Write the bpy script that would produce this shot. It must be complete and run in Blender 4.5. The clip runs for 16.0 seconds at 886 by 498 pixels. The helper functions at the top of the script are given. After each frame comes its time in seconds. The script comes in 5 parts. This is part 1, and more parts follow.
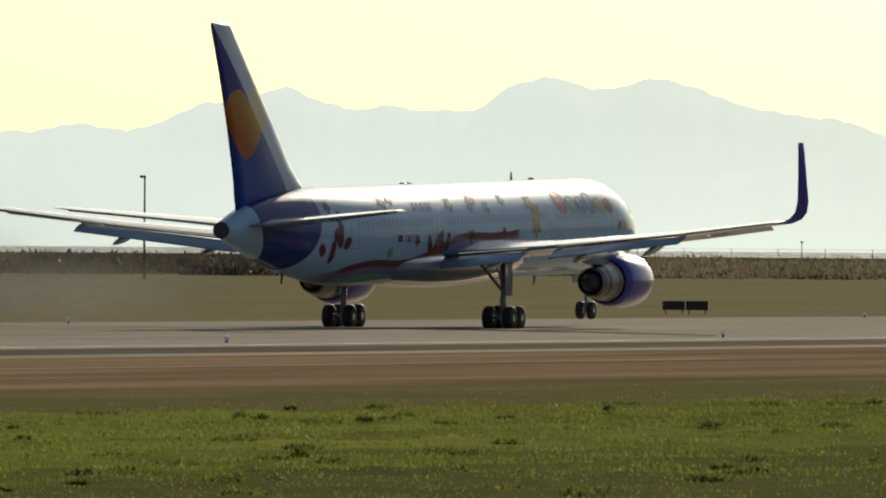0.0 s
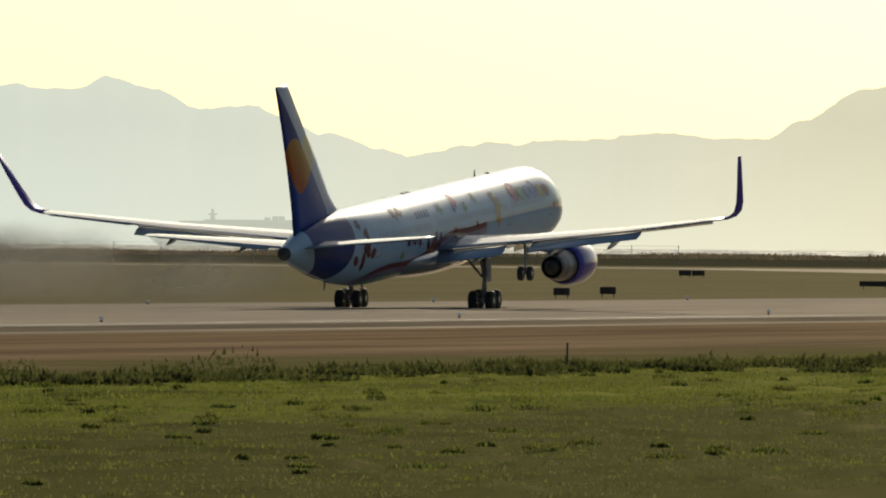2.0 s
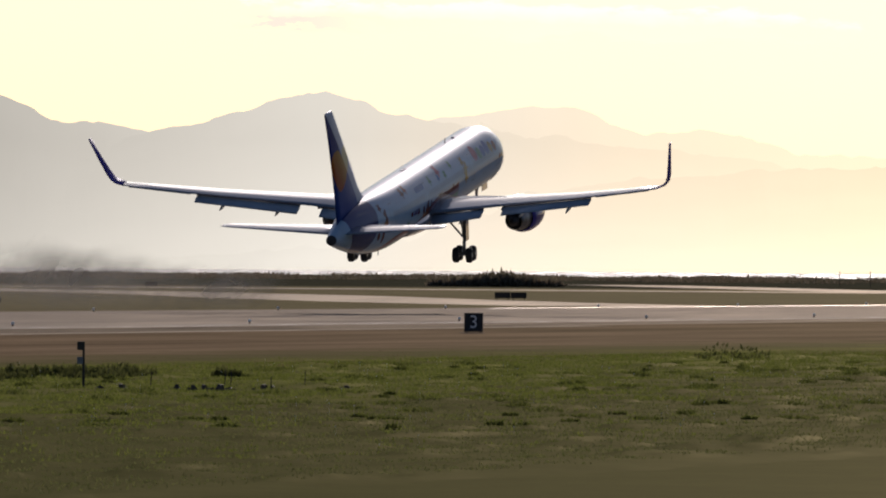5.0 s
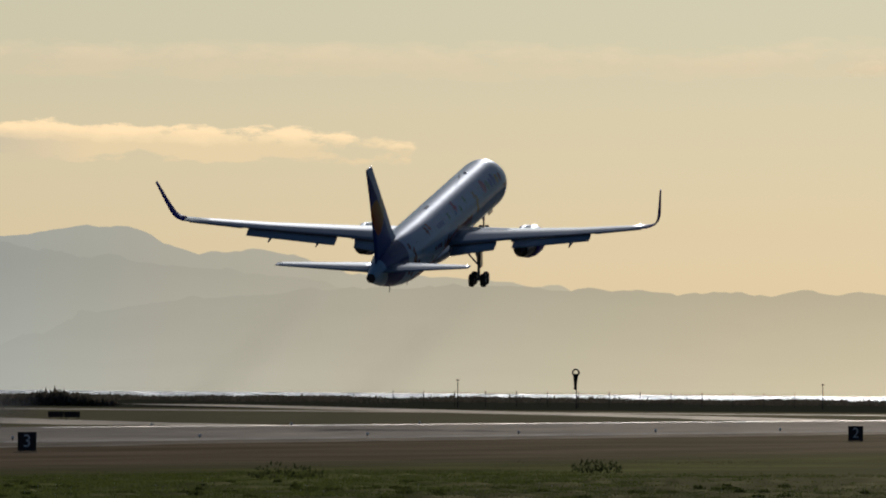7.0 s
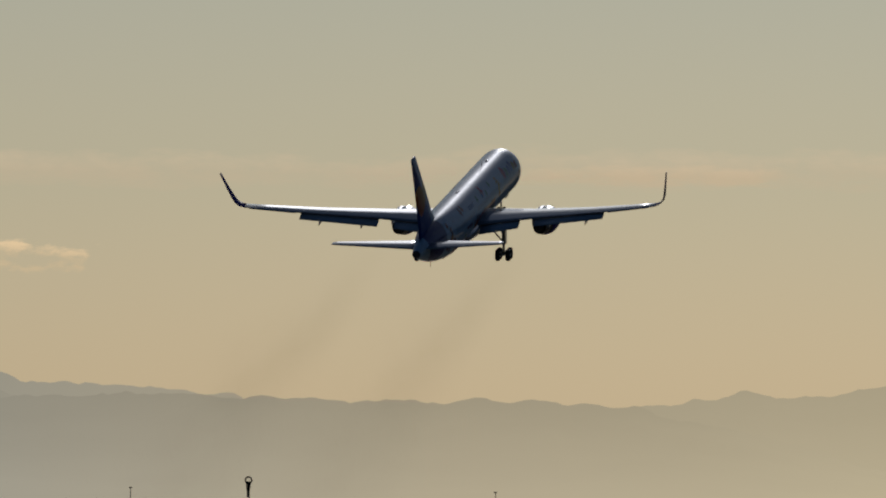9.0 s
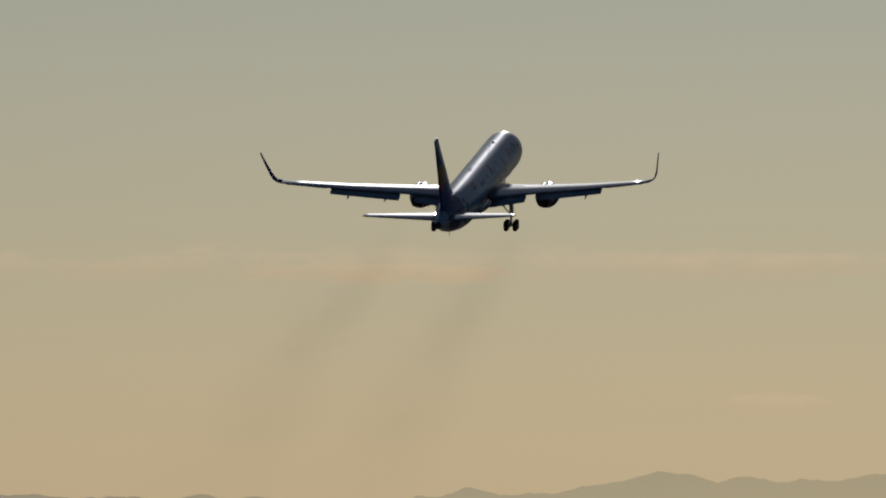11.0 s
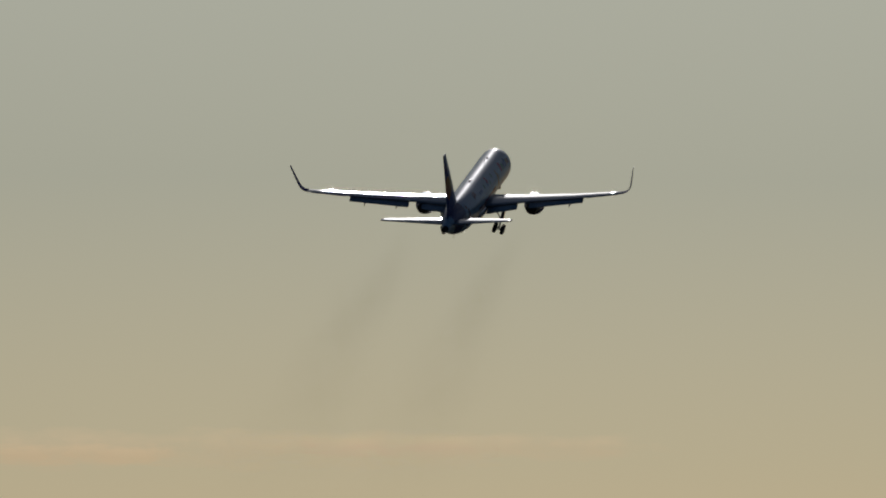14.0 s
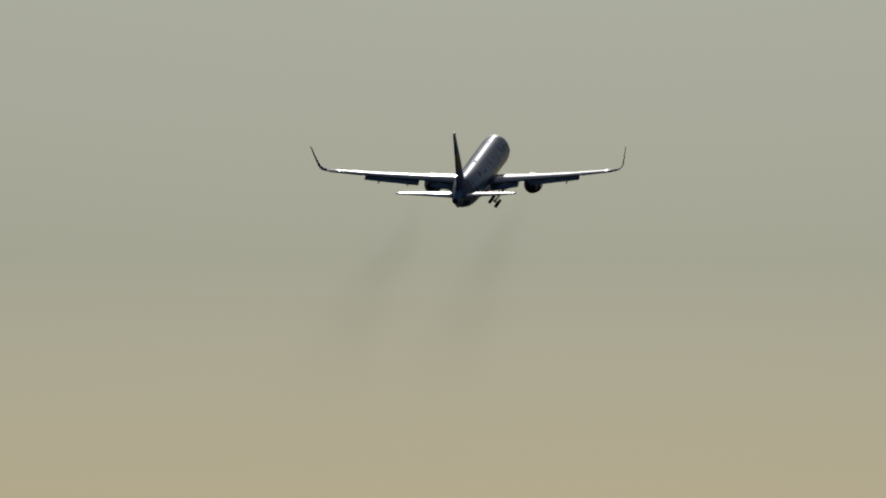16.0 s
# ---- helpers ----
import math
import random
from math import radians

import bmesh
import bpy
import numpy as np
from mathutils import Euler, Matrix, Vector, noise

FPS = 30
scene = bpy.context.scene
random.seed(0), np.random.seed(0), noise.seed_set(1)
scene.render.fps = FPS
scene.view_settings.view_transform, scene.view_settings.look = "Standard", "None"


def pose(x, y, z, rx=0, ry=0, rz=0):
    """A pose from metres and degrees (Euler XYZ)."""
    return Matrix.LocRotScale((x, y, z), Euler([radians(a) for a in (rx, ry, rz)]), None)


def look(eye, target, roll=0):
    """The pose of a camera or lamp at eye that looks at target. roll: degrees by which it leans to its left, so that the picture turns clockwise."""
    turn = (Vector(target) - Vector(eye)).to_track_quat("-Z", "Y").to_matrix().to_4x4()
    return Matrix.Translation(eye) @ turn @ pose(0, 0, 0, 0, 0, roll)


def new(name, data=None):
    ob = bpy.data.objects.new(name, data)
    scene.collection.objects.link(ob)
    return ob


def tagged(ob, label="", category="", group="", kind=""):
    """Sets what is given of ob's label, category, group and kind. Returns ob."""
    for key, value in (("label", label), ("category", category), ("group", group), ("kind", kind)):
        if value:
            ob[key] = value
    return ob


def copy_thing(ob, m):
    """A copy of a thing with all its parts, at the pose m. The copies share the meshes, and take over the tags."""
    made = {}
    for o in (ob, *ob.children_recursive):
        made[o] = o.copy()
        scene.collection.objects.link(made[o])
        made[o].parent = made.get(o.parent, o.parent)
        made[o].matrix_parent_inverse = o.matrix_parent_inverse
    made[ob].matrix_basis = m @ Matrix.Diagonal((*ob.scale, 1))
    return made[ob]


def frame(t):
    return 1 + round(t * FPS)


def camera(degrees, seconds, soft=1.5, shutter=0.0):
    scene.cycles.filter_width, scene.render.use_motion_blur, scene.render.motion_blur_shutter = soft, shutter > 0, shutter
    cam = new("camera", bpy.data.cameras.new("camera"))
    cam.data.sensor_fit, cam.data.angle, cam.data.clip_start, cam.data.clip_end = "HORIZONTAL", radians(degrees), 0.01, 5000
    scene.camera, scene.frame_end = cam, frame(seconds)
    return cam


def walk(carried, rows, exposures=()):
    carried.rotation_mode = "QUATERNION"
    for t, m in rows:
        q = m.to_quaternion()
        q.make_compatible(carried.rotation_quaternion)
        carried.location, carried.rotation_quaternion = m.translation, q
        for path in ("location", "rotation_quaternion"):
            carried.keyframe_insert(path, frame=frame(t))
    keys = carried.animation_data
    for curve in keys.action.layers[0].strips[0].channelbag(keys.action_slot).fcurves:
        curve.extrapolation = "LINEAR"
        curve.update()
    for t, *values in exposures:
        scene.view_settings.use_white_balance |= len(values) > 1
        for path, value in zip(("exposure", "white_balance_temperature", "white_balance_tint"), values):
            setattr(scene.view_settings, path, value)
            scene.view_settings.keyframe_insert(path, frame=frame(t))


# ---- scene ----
cam = camera(3.010, 16.0, soft=2.0)
EYE = (0.0, 0.0, 4.29)
ROLL = 0.447
RUNWAY_X = -237.36

# seconds, pan to the left of the runway's line, tilt upward (degrees)
PAN = [
    (0.0, 18.619, -0.053), (0.5, 17.580, -0.053), (1.0, 16.684, -0.054), (1.5, 15.857, -0.057),
    (2.0, 15.081, -0.061), (2.5, 14.376, -0.063), (3.0, 13.700, -0.066), (3.2, 13.467, -0.068),
    (5.4, 11.234, 0.082), (5.5, 11.148, 0.112), (6.0, 10.774, 0.227), (6.5, 10.432, 0.329),
    (7.0, 10.084, 0.433), (7.5, 9.773, 0.524), (8.0, 9.509, 0.613), (8.5, 9.259, 0.693),
    (9.0, 8.975, 0.807), (9.5, 8.725, 0.902), (10.0, 8.499, 0.977), (12.5, 7.394, 1.476),
    (13.0, 7.216, 1.597), (13.5, 7.056, 1.670), (14.0, 6.918, 1.769), (14.5, 6.772, 1.851),
    (15.0, 6.637, 1.914), (15.5, 6.500, 1.983), (16.0, 6.373, 2.048)]


def direction(az, el):
    """Unit vector: az degrees to the left of +Y, el degrees upward."""
    a, e = radians(az), radians(el)
    return Vector((-math.sin(a) * math.cos(e), math.cos(a) * math.cos(e), math.sin(e)))


# seconds, stops, kelvin, tint: the clip's camera closes down as it swings toward the sun
EXPOSURES = [(0.0, 0.88, 7200, 7), (1.0, 0.78, 7250, 7), (2.0, 0.70, 7450, 7), (3.2, 0.64, 7500, 8), (5.5, -0.14, 6000, 24), (6.0, -0.54, 5820, 14), (6.5, -0.76, 5660, 13), (7.0, -1.0, 5600, 12), (8.0, -1.30, 5600, 13), (9.0, -1.5, 5610, 13), (10.0, -1.6, 5680, 13), (13.0, -1.63, 5830, 13), (16.0, -1.66, 5890, 12)]
walk(cam, [(t, look(EYE, Vector(EYE) + direction(a, e), ROLL)) for t, a, e in PAN], EXPOSURES)

# ---- light ----
SUN_AZ, SUN_EL = 6.0, 15.5
world = bpy.data.worlds.new("world")
scene.world = world
world.use_nodes = True
wt = world.node_tree
wt.nodes.clear()
sky = wt.nodes.new("ShaderNodeTexSky")
sky.sky_type = "NISHITA"
sky.sun_disc = False
sky.sun_elevation = radians(SUN_EL)
sky.sun_rotation = radians(-SUN_AZ)
sky.dust_density = 1.6
sky.air_density = 1.0
sky.ozone_density = 1.0
wcoord = wt.nodes.new("ShaderNodeTexCoord")
sep = wt.nodes.new("ShaderNodeSeparateXYZ")
wt.links.new(wcoord.outputs["Generated"], sep.inputs[0])
up = wt.nodes.new("ShaderNodeMapRange")
up.inputs["From Min"].default_value, up.inputs["From Max"].default_value = 0.0, 0.30
wt.links.new(sep.outputs["Z"], up.inputs["Value"])
# thick haze dims and bleaches the sky near the horizon
haze = wt.nodes.new("ShaderNodeValToRGB")
for place, shade in ((0.06, (0.325, 0.430, 0.645)), (0.117, (0.258, 0.368, 0.602)), (0.45, (0.42, 0.55, 0.76))):
    haze.color_ramp.elements.new(place).color = (*shade, 1)
haze.color_ramp.elements[0].color = (0.440, 0.520, 0.730, 1)
haze.color_ramp.elements[4].color = (0.62, 0.70, 0.82, 1)
wt.links.new(up.outputs[0], haze.inputs[0])
tint = wt.nodes.new("ShaderNodeMix")
tint.data_type, tint.blend_type = "RGBA", "MULTIPLY"
tint.inputs[0].default_value = 1.0
wt.links.new(sky.outputs[0], tint.inputs[6])
wt.links.new(haze.outputs[0], tint.inputs[7])
background = wt.nodes.new("ShaderNodeBackground")
background.inputs[1].default_value = 0.070
wt.links.new(tint.outputs[2], background.inputs[0])
world_out = wt.nodes.new("ShaderNodeOutputWorld")
wt.links.new(background.outputs[0], world_out.inputs[0])

sun_data = bpy.data.lights.new("sun", "SUN")
sun_data.energy, sun_data.angle, sun_data.color = 4.0, radians(0.55), (1.0, 0.93, 0.83)
sun = new("sun", sun_data)
sun.matrix_world = look(direction(SUN_AZ, SUN_EL) * 100, (0, 0, 0))


# ---- materials ----
def begin(name):
    m = bpy.data.materials.new(name)
    m.use_nodes = True
    nt = m.node_tree
    return m, nt, nt.nodes["Principled BSDF"]


def put(nt, socket, value):
    if isinstance(value, bpy.types.NodeSocket):
        nt.links.new(value, socket)
    elif isinstance(value, (tuple, list)) and len(value) == 3 and socket.type == "RGBA":
        socket.default_value = (*value, 1)
    else:
        socket.default_value = value


def coords(nt):
    return nt.nodes.new("ShaderNodeTexCoord").outputs["Object"]


def axes(nt):
    s = nt.nodes.new("ShaderNodeSeparateXYZ")
    nt.links.new(coords(nt), s.inputs[0])
    return s.outputs[0], s.outputs[1], s.outputs[2]


def stretched(nt, sx, sy, sz):
    mp = nt.nodes.new("ShaderNodeMapping")
    nt.links.new(coords(nt), mp.inputs[0])
    mp.inputs["Scale"].default_value = (sx, sy, sz)
    return mp.outputs[0]


def fractal(nt, scale, detail=4.0, vec=None, rough=0.55):
    n = nt.nodes.new("ShaderNodeTexNoise")
    n.inputs["Scale"].default_value, n.inputs["Detail"].default_value, n.inputs["Roughness"].default_value = scale, detail, rough
    nt.links.new(vec or coords(nt), n.inputs["Vector"])
    return n.outputs["Fac"]


def ramp(nt, fac, stops):
    r = nt.nodes.new("ShaderNodeValToRGB")
    e = r.color_ramp.elements
    while len(e) < len(stops):
        e.new(0.5)
    for el, (p, c) in zip(e, stops):
        el.position, el.color = p, (*c, 1)
    nt.links.new(fac, r.inputs[0])
    return r.outputs[0]


def calc(nt, op, a, b=0.0):
    n = nt.nodes.new("ShaderNodeMath")
    n.operation = op
    put(nt, n.inputs[0], a)
    put(nt, n.inputs[1], b)
    return n.outputs[0]


def within(nt, value, lo, hi):
    """0 to 1 as value goes from lo to hi."""
    n = nt.nodes.new("ShaderNodeMapRange")
    put(nt, n.inputs["Value"], value)
    n.inputs["From Min"].default_value, n.inputs["From Max"].default_value = lo, hi
    return n.outputs[0]


def mix(nt, fac, a, b):
    n = nt.nodes.new("ShaderNodeMix")
    n.data_type = "RGBA"
    put(nt, n.inputs[0], fac)
    put(nt, n.inputs[6], a)
    put(nt, n.inputs[7], b)
    return n.outputs[2]


def bump(nt, bsdf, height, strength, distance):
    b = nt.nodes.new("ShaderNodeBump")
    b.inputs["Strength"].default_value, b.inputs["Distance"].default_value = strength, distance
    nt.links.new(height, b.inputs["Height"])
    nt.links.new(b.outputs[0], bsdf.inputs["Normal"])


def plain(name, colour, rough=0.5, metal=0.0, spread=0.12, scale=3.0, spec=0.35, coat=0.0, coat_rough=0.05):
    """A surface of one colour with grain, dirt and uneven gloss."""
    m, nt, b = begin(name)
    f = fractal(nt, scale, 6)
    dark = tuple(c * (1 - spread) for c in colour)
    light = tuple(min(1, c * (1 + spread)) for c in colour)
    put(nt, b.inputs["Base Color"], ramp(nt, f, [(0.3, dark), (0.7, light)]))
    b.inputs["Roughness"].default_value = rough
    b.inputs["Metallic"].default_value = metal
    b.inputs["Specular IOR Level"].default_value = spec
    b.inputs["Coat Weight"].default_value = coat
    b.inputs["Coat Roughness"].default_value = coat_rough
    bump(nt, b, fractal(nt, scale * 9), 0.06, 0.01)
    return m


def glow(name, colour, strength=1.0):
    m, nt, b = begin(name)
    put(nt, b.inputs["Base Color"], (0.02, 0.02, 0.02))
    put(nt, b.inputs["Emission Color"], colour)
    b.inputs["Emission Strength"].default_value = strength
    return m


def forward_gloss(nt, b, rough, share, tone):
    """Rough surfaces seen at a grazing angle against the light shine faintly toward the eye."""
    g = nt.nodes.new("ShaderNodeBsdfGlossy")
    put(nt, g.inputs["Color"], tone)
    g.inputs["Roughness"].default_value = rough
    ms = nt.nodes.new("ShaderNodeMixShader")
    put(nt, ms.inputs[0], share)
    nt.links.new(b.outputs[0], ms.inputs[1])
    nt.links.new(g.outputs[0], ms.inputs[2])
    nt.links.new(ms.outputs[0], nt.nodes["Material Output"].inputs[0])


def ground_material():
    m, nt, b = begin("airfield ground")
    x, y, z = axes(nt)
    wob = calc(nt, "MULTIPLY", calc(nt, "SUBTRACT", fractal(nt, 0.05, 5), 0.5), 26.0)
    lat = calc(nt, "ADD", x, wob)
    far = calc(nt, "SQRT", calc(nt, "ADD", calc(nt, "MULTIPLY", x, x), calc(nt, "MULTIPLY", y, y)))
    streak = fractal(nt, 1.0, 5, stretched(nt, 0.16, 0.012, 0.1))
    patch = fractal(nt, 0.12, 7, None, 0.65)
    fine = fractal(nt, 1.6, 6)
    olive = mix(nt, patch, (0.046, 0.052, 0.015), (0.086, 0.086, 0.028))
    green = mix(nt, patch, (0.100, 0.112, 0.020), (0.215, 0.225, 0.045))
    swath = within(nt, fractal(nt, 1.0, 5, stretched(nt, 0.13, 0.024, 0.1), 0.6), 0.40, 0.60)
    green = mix(nt, swath, mix(nt, patch, (0.052, 0.064, 0.014), (0.100, 0.108, 0.026)), green)
    dry = mix(nt, patch, (0.070, 0.066, 0.024), (0.130, 0.114, 0.050))
    brown = mix(nt, within(nt, streak, 0.3, 0.7), (0.100, 0.066, 0.042), (0.270, 0.185, 0.115))
    tan = mix(nt, streak, (0.118, 0.104, 0.058), (0.220, 0.186, 0.104))
    marsh = mix(nt, patch, (0.042, 0.042, 0.026), (0.085, 0.079, 0.050))
    near_edge = calc(nt, "ADD", lat, calc(nt, "MULTIPLY", calc(nt, "MAXIMUM", calc(nt, "SUBTRACT", y, 450.0), 0.0), 0.07))
    c = mix(nt, within(nt, near_edge, -96.0, -106.0), olive, green)
    verge = calc(nt, "ADD", lat, calc(nt, "MINIMUM", calc(nt, "MULTIPLY", calc(nt, "MAXIMUM", calc(nt, "SUBTRACT", y, 490.0), 0.0), 0.12), 10.0))
    c = mix(nt, within(nt, verge, -127.0, -135.0), c, dry)
    c = mix(nt, within(nt, lat, -146.0, -158.0), c, brown)
    c = mix(nt, within(nt, x, -262.0, -270.0), c, tan)
    shore = within(nt, calc(nt, "ADD", far, calc(nt, "MULTIPLY", wob, 6.0)), 2120.0, 2200.0)
    c = mix(nt, shore, c, marsh)
    c = mix(nt, calc(nt, "MULTIPLY", within(nt, fine, 0.4, 0.75), 0.35), c, (0.03, 0.032, 0.014))
    put(nt, b.inputs["Base Color"], c)
    b.inputs["Roughness"].default_value = 1.0
    b.inputs["Specular IOR Level"].default_value = 0.0
    bump(nt, b, fine, 0.3, 0.08)
    forward_gloss(nt, b, 0.50, calc(nt, "MULTIPLY", calc(nt, "SUBTRACT", 1.06, shore), 0.006), (1.0, 0.86, 0.50))
    return m


def asphalt_material(name, lo, hi, rough, shine=0.0, sheen=0.026, spread=0.55):
    m, nt, b = begin(name)
    s = fractal(nt, 1.0, 6, stretched(nt, 0.9, 0.02, 1))
    g = fractal(nt, 0.35, 6)
    put(nt, b.inputs["Base Color"], mix(nt, calc(nt, "MULTIPLY", g, 0.4), mix(nt, s, lo, hi), tuple(c * 0.6 for c in lo)))
    b.inputs["Roughness"].default_value = rough
    b.inputs["Specular IOR Level"].default_value = shine
    bump(nt, b, fractal(nt, 6.0, 5), 0.25, 0.02)
    forward_gloss(nt, b, spread, calc(nt, "MULTIPLY", within(nt, s, 0.3, 0.7), sheen * 2), (1.0, 0.84, 0.62))
    return m


def water_material():
    m, nt, b = begin("sea water")
    put(nt, b.inputs["Base Color"], (0.25, 0.27, 0.26))
    b.inputs["Roughness"].default_value = 1.0
    b.inputs["Specular IOR Level"].default_value = 0.0
    bump(nt, b, fractal(nt, 0.12, 6, stretched(nt, 1.0, 0.35, 1)), 0.6, 1.0)
    glitter = within(nt, fractal(nt, 0.25, 5, stretched(nt, 1.0, 0.25, 1)), 0.50, 0.60)
    forward_gloss(nt, b, 0.34, calc(nt, "MULTIPLY", glitter, 0.55), (1.0, 0.97, 0.92))
    return m


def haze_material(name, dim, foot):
    """A far slope seen through haze: the air's light is painted in as emission, stronger toward the sun and toward its
    foot.
    """
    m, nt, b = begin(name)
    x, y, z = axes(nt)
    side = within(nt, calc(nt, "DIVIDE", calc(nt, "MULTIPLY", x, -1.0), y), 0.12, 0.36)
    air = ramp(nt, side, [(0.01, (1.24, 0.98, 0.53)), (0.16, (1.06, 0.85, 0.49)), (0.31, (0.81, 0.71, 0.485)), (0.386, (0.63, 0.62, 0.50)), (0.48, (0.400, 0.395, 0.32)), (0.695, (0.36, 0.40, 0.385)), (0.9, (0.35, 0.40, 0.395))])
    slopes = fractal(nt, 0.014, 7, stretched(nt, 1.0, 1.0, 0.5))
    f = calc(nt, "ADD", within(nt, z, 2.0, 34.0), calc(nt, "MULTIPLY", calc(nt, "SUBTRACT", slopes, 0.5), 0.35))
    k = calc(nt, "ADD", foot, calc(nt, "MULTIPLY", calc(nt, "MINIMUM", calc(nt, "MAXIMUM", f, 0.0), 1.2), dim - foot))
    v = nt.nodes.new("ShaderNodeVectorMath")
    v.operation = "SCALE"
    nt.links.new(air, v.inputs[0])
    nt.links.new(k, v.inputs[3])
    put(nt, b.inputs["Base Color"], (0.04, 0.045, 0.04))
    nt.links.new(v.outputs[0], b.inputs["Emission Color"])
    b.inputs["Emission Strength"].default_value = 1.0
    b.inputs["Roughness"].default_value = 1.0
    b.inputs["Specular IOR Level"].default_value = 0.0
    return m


def cloud_material(name, thick, body_colour, edge_colour, sunlit_body, lo=1.08, hi=1.34):
    m, nt, b = begin(name)
    x, y, z = axes(nt)
    out = nt.nodes["Material Output"]
    uv = nt.nodes.new("ShaderNodeTexCoord").outputs["UV"]
    s = nt.nodes.new("ShaderNodeSeparateXYZ")
    nt.links.new(uv, s.inputs[0])
    u, v = s.outputs[0], s.outputs[1]
    billow = fractal(nt, 0.11, 8, stretched(nt, 0.5, 0.5, 1.2), 0.66)
    edge_u = calc(nt, "MULTIPLY", calc(nt, "MULTIPLY", u, calc(nt, "SUBTRACT", 1.0, u)), 4.0)
    edge_v = calc(nt, "MULTIPLY", calc(nt, "MULTIPLY", v, calc(nt, "SUBTRACT", 1.0, v)), 4.0)
    body = calc(nt, "MULTIPLY", calc(nt, "POWER", edge_u, 0.5), edge_v)
    dens = within(nt, calc(nt, "ADD", calc(nt, "MULTIPLY", body, 0.70), calc(nt, "MULTIPLY", billow, 1.5)), lo, hi)
    # clouds glow: sunlight is painted in, brighter at the top and along u
    emit = nt.nodes.new("ShaderNodeEmission")
    put(nt, emit.inputs[0], mix(nt, within(nt, calc(nt, "ADD", v, calc(nt, "MULTIPLY", billow, 0.5)), 0.72, 1.0), mix(nt, within(nt, u, 0.15, 0.5), body_colour, sunlit_body), edge_colour))
    clear = nt.nodes.new("ShaderNodeBsdfTransparent")
    ms = nt.nodes.new("ShaderNodeMixShader")
    put(nt, ms.inputs[0], calc(nt, "MULTIPLY", dens, thick))
    nt.links.new(clear.outputs[0], ms.inputs[1])
    nt.links.new(emit.outputs[0], ms.inputs[2])
    nt.links.new(ms.outputs[0], out.inputs[0])
    return m


def leaf_material(name, a, b2, shine=0.5):
    m, nt, b = begin(name)
    g = nt.nodes.new("ShaderNodeNewGeometry").outputs["Random Per Island"]
    c = mix(nt, g, a, b2)
    put(nt, b.inputs["Base Color"], c)
    b.inputs["Roughness"].default_value = 0.7
    b.inputs["Specular IOR Level"].default_value = 0.2
    tr = nt.nodes.new("ShaderNodeBsdfTranslucent")
    put(nt, tr.inputs[0], c)
    ms = nt.nodes.new("ShaderNodeMixShader")
    ms.inputs[0].default_value = shine
    nt.links.new(b.outputs[0], ms.inputs[1])
    nt.links.new(tr.outputs[0], ms.inputs[2])
    nt.links.new(ms.outputs[0], nt.nodes["Material Output"].inputs[0])
    return m


def ellipse(nt, p, q, cp, cq, rp, rq):
    """1 inside an ellipse, with a crisp edge."""
    a = calc(nt, "POWER", calc(nt, "DIVIDE", calc(nt, "SUBTRACT", p, cp), rp), 2.0)
    b = calc(nt, "POWER", calc(nt, "DIVIDE", calc(nt, "SUBTRACT", q, cq), rq), 2.0)
    return within(nt, calc(nt, "ADD", a, b), 1.02, 0.98)


def fuselage_material():
    m, nt, b = begin("painted fuselage skin")
    x, y, z = axes(nt)
    white = mix(nt, fractal(nt, 0.8, 6), (0.27, 0.40, 0.50), (0.34, 0.48, 0.58))
    # wavy ribbon along the lower flank, rising toward the wing root
    wave = calc(nt, "ADD", calc(nt, "MULTIPLY", calc(nt, "SINE", calc(nt, "MULTIPLY", calc(nt, "ADD", y, 3.5), 0.52)), 0.22),
                calc(nt, "ADD", calc(nt, "MULTIPLY", within(nt, y, -15.0, 5.0), 1.7), 2.75))
    d = calc(nt, "SUBTRACT", wave, z)
    along = calc(nt, "MULTIPLY", within(nt, y, -17.0, -14.0), within(nt, y, 7.6, 7.2))
    c = mix(nt, calc(nt, "MULTIPLY", within(nt, d, 0.0, 0.03), along), white, (0.18, 0.05, 0.06))
    c = mix(nt, calc(nt, "MULTIPLY", within(nt, d, 0.28, 0.36), along), c, (0.26, 0.20, 0.27))
    c = mix(nt, calc(nt, "MULTIPLY", within(nt, d, 0.58, 0.68), along), c, (0.22, 0.40, 0.30))
    c = mix(nt, calc(nt, "MULTIPLY", within(nt, d, 0.95, 1.1), along), c, (0.22, 0.42, 0.54))
    c = mix(nt, ellipse(nt, y, z, -20.4, 5.6, 3.1, 2.75), c, (0.018, 0.036, 0.15))
    c = mix(nt, calc(nt, "MULTIPLY", within(nt, fractal(nt, 2.0, 6, stretched(nt, 1, 0.15, 1)), 0.5, 0.8), 0.25), c, (0.25, 0.25, 0.24))
    put(nt, b.inputs["Base Color"], c)
    put(nt, b.inputs["Roughness"], calc(nt, "ADD", calc(nt, "MULTIPLY", fractal(nt, 1.5, 4), 0.12), 0.40))
    b.inputs["Specular IOR Level"].default_value = 0.008
    b.inputs["Coat Weight"].default_value = 0.27
    b.inputs["Coat Roughness"].default_value = 0.07
    return m


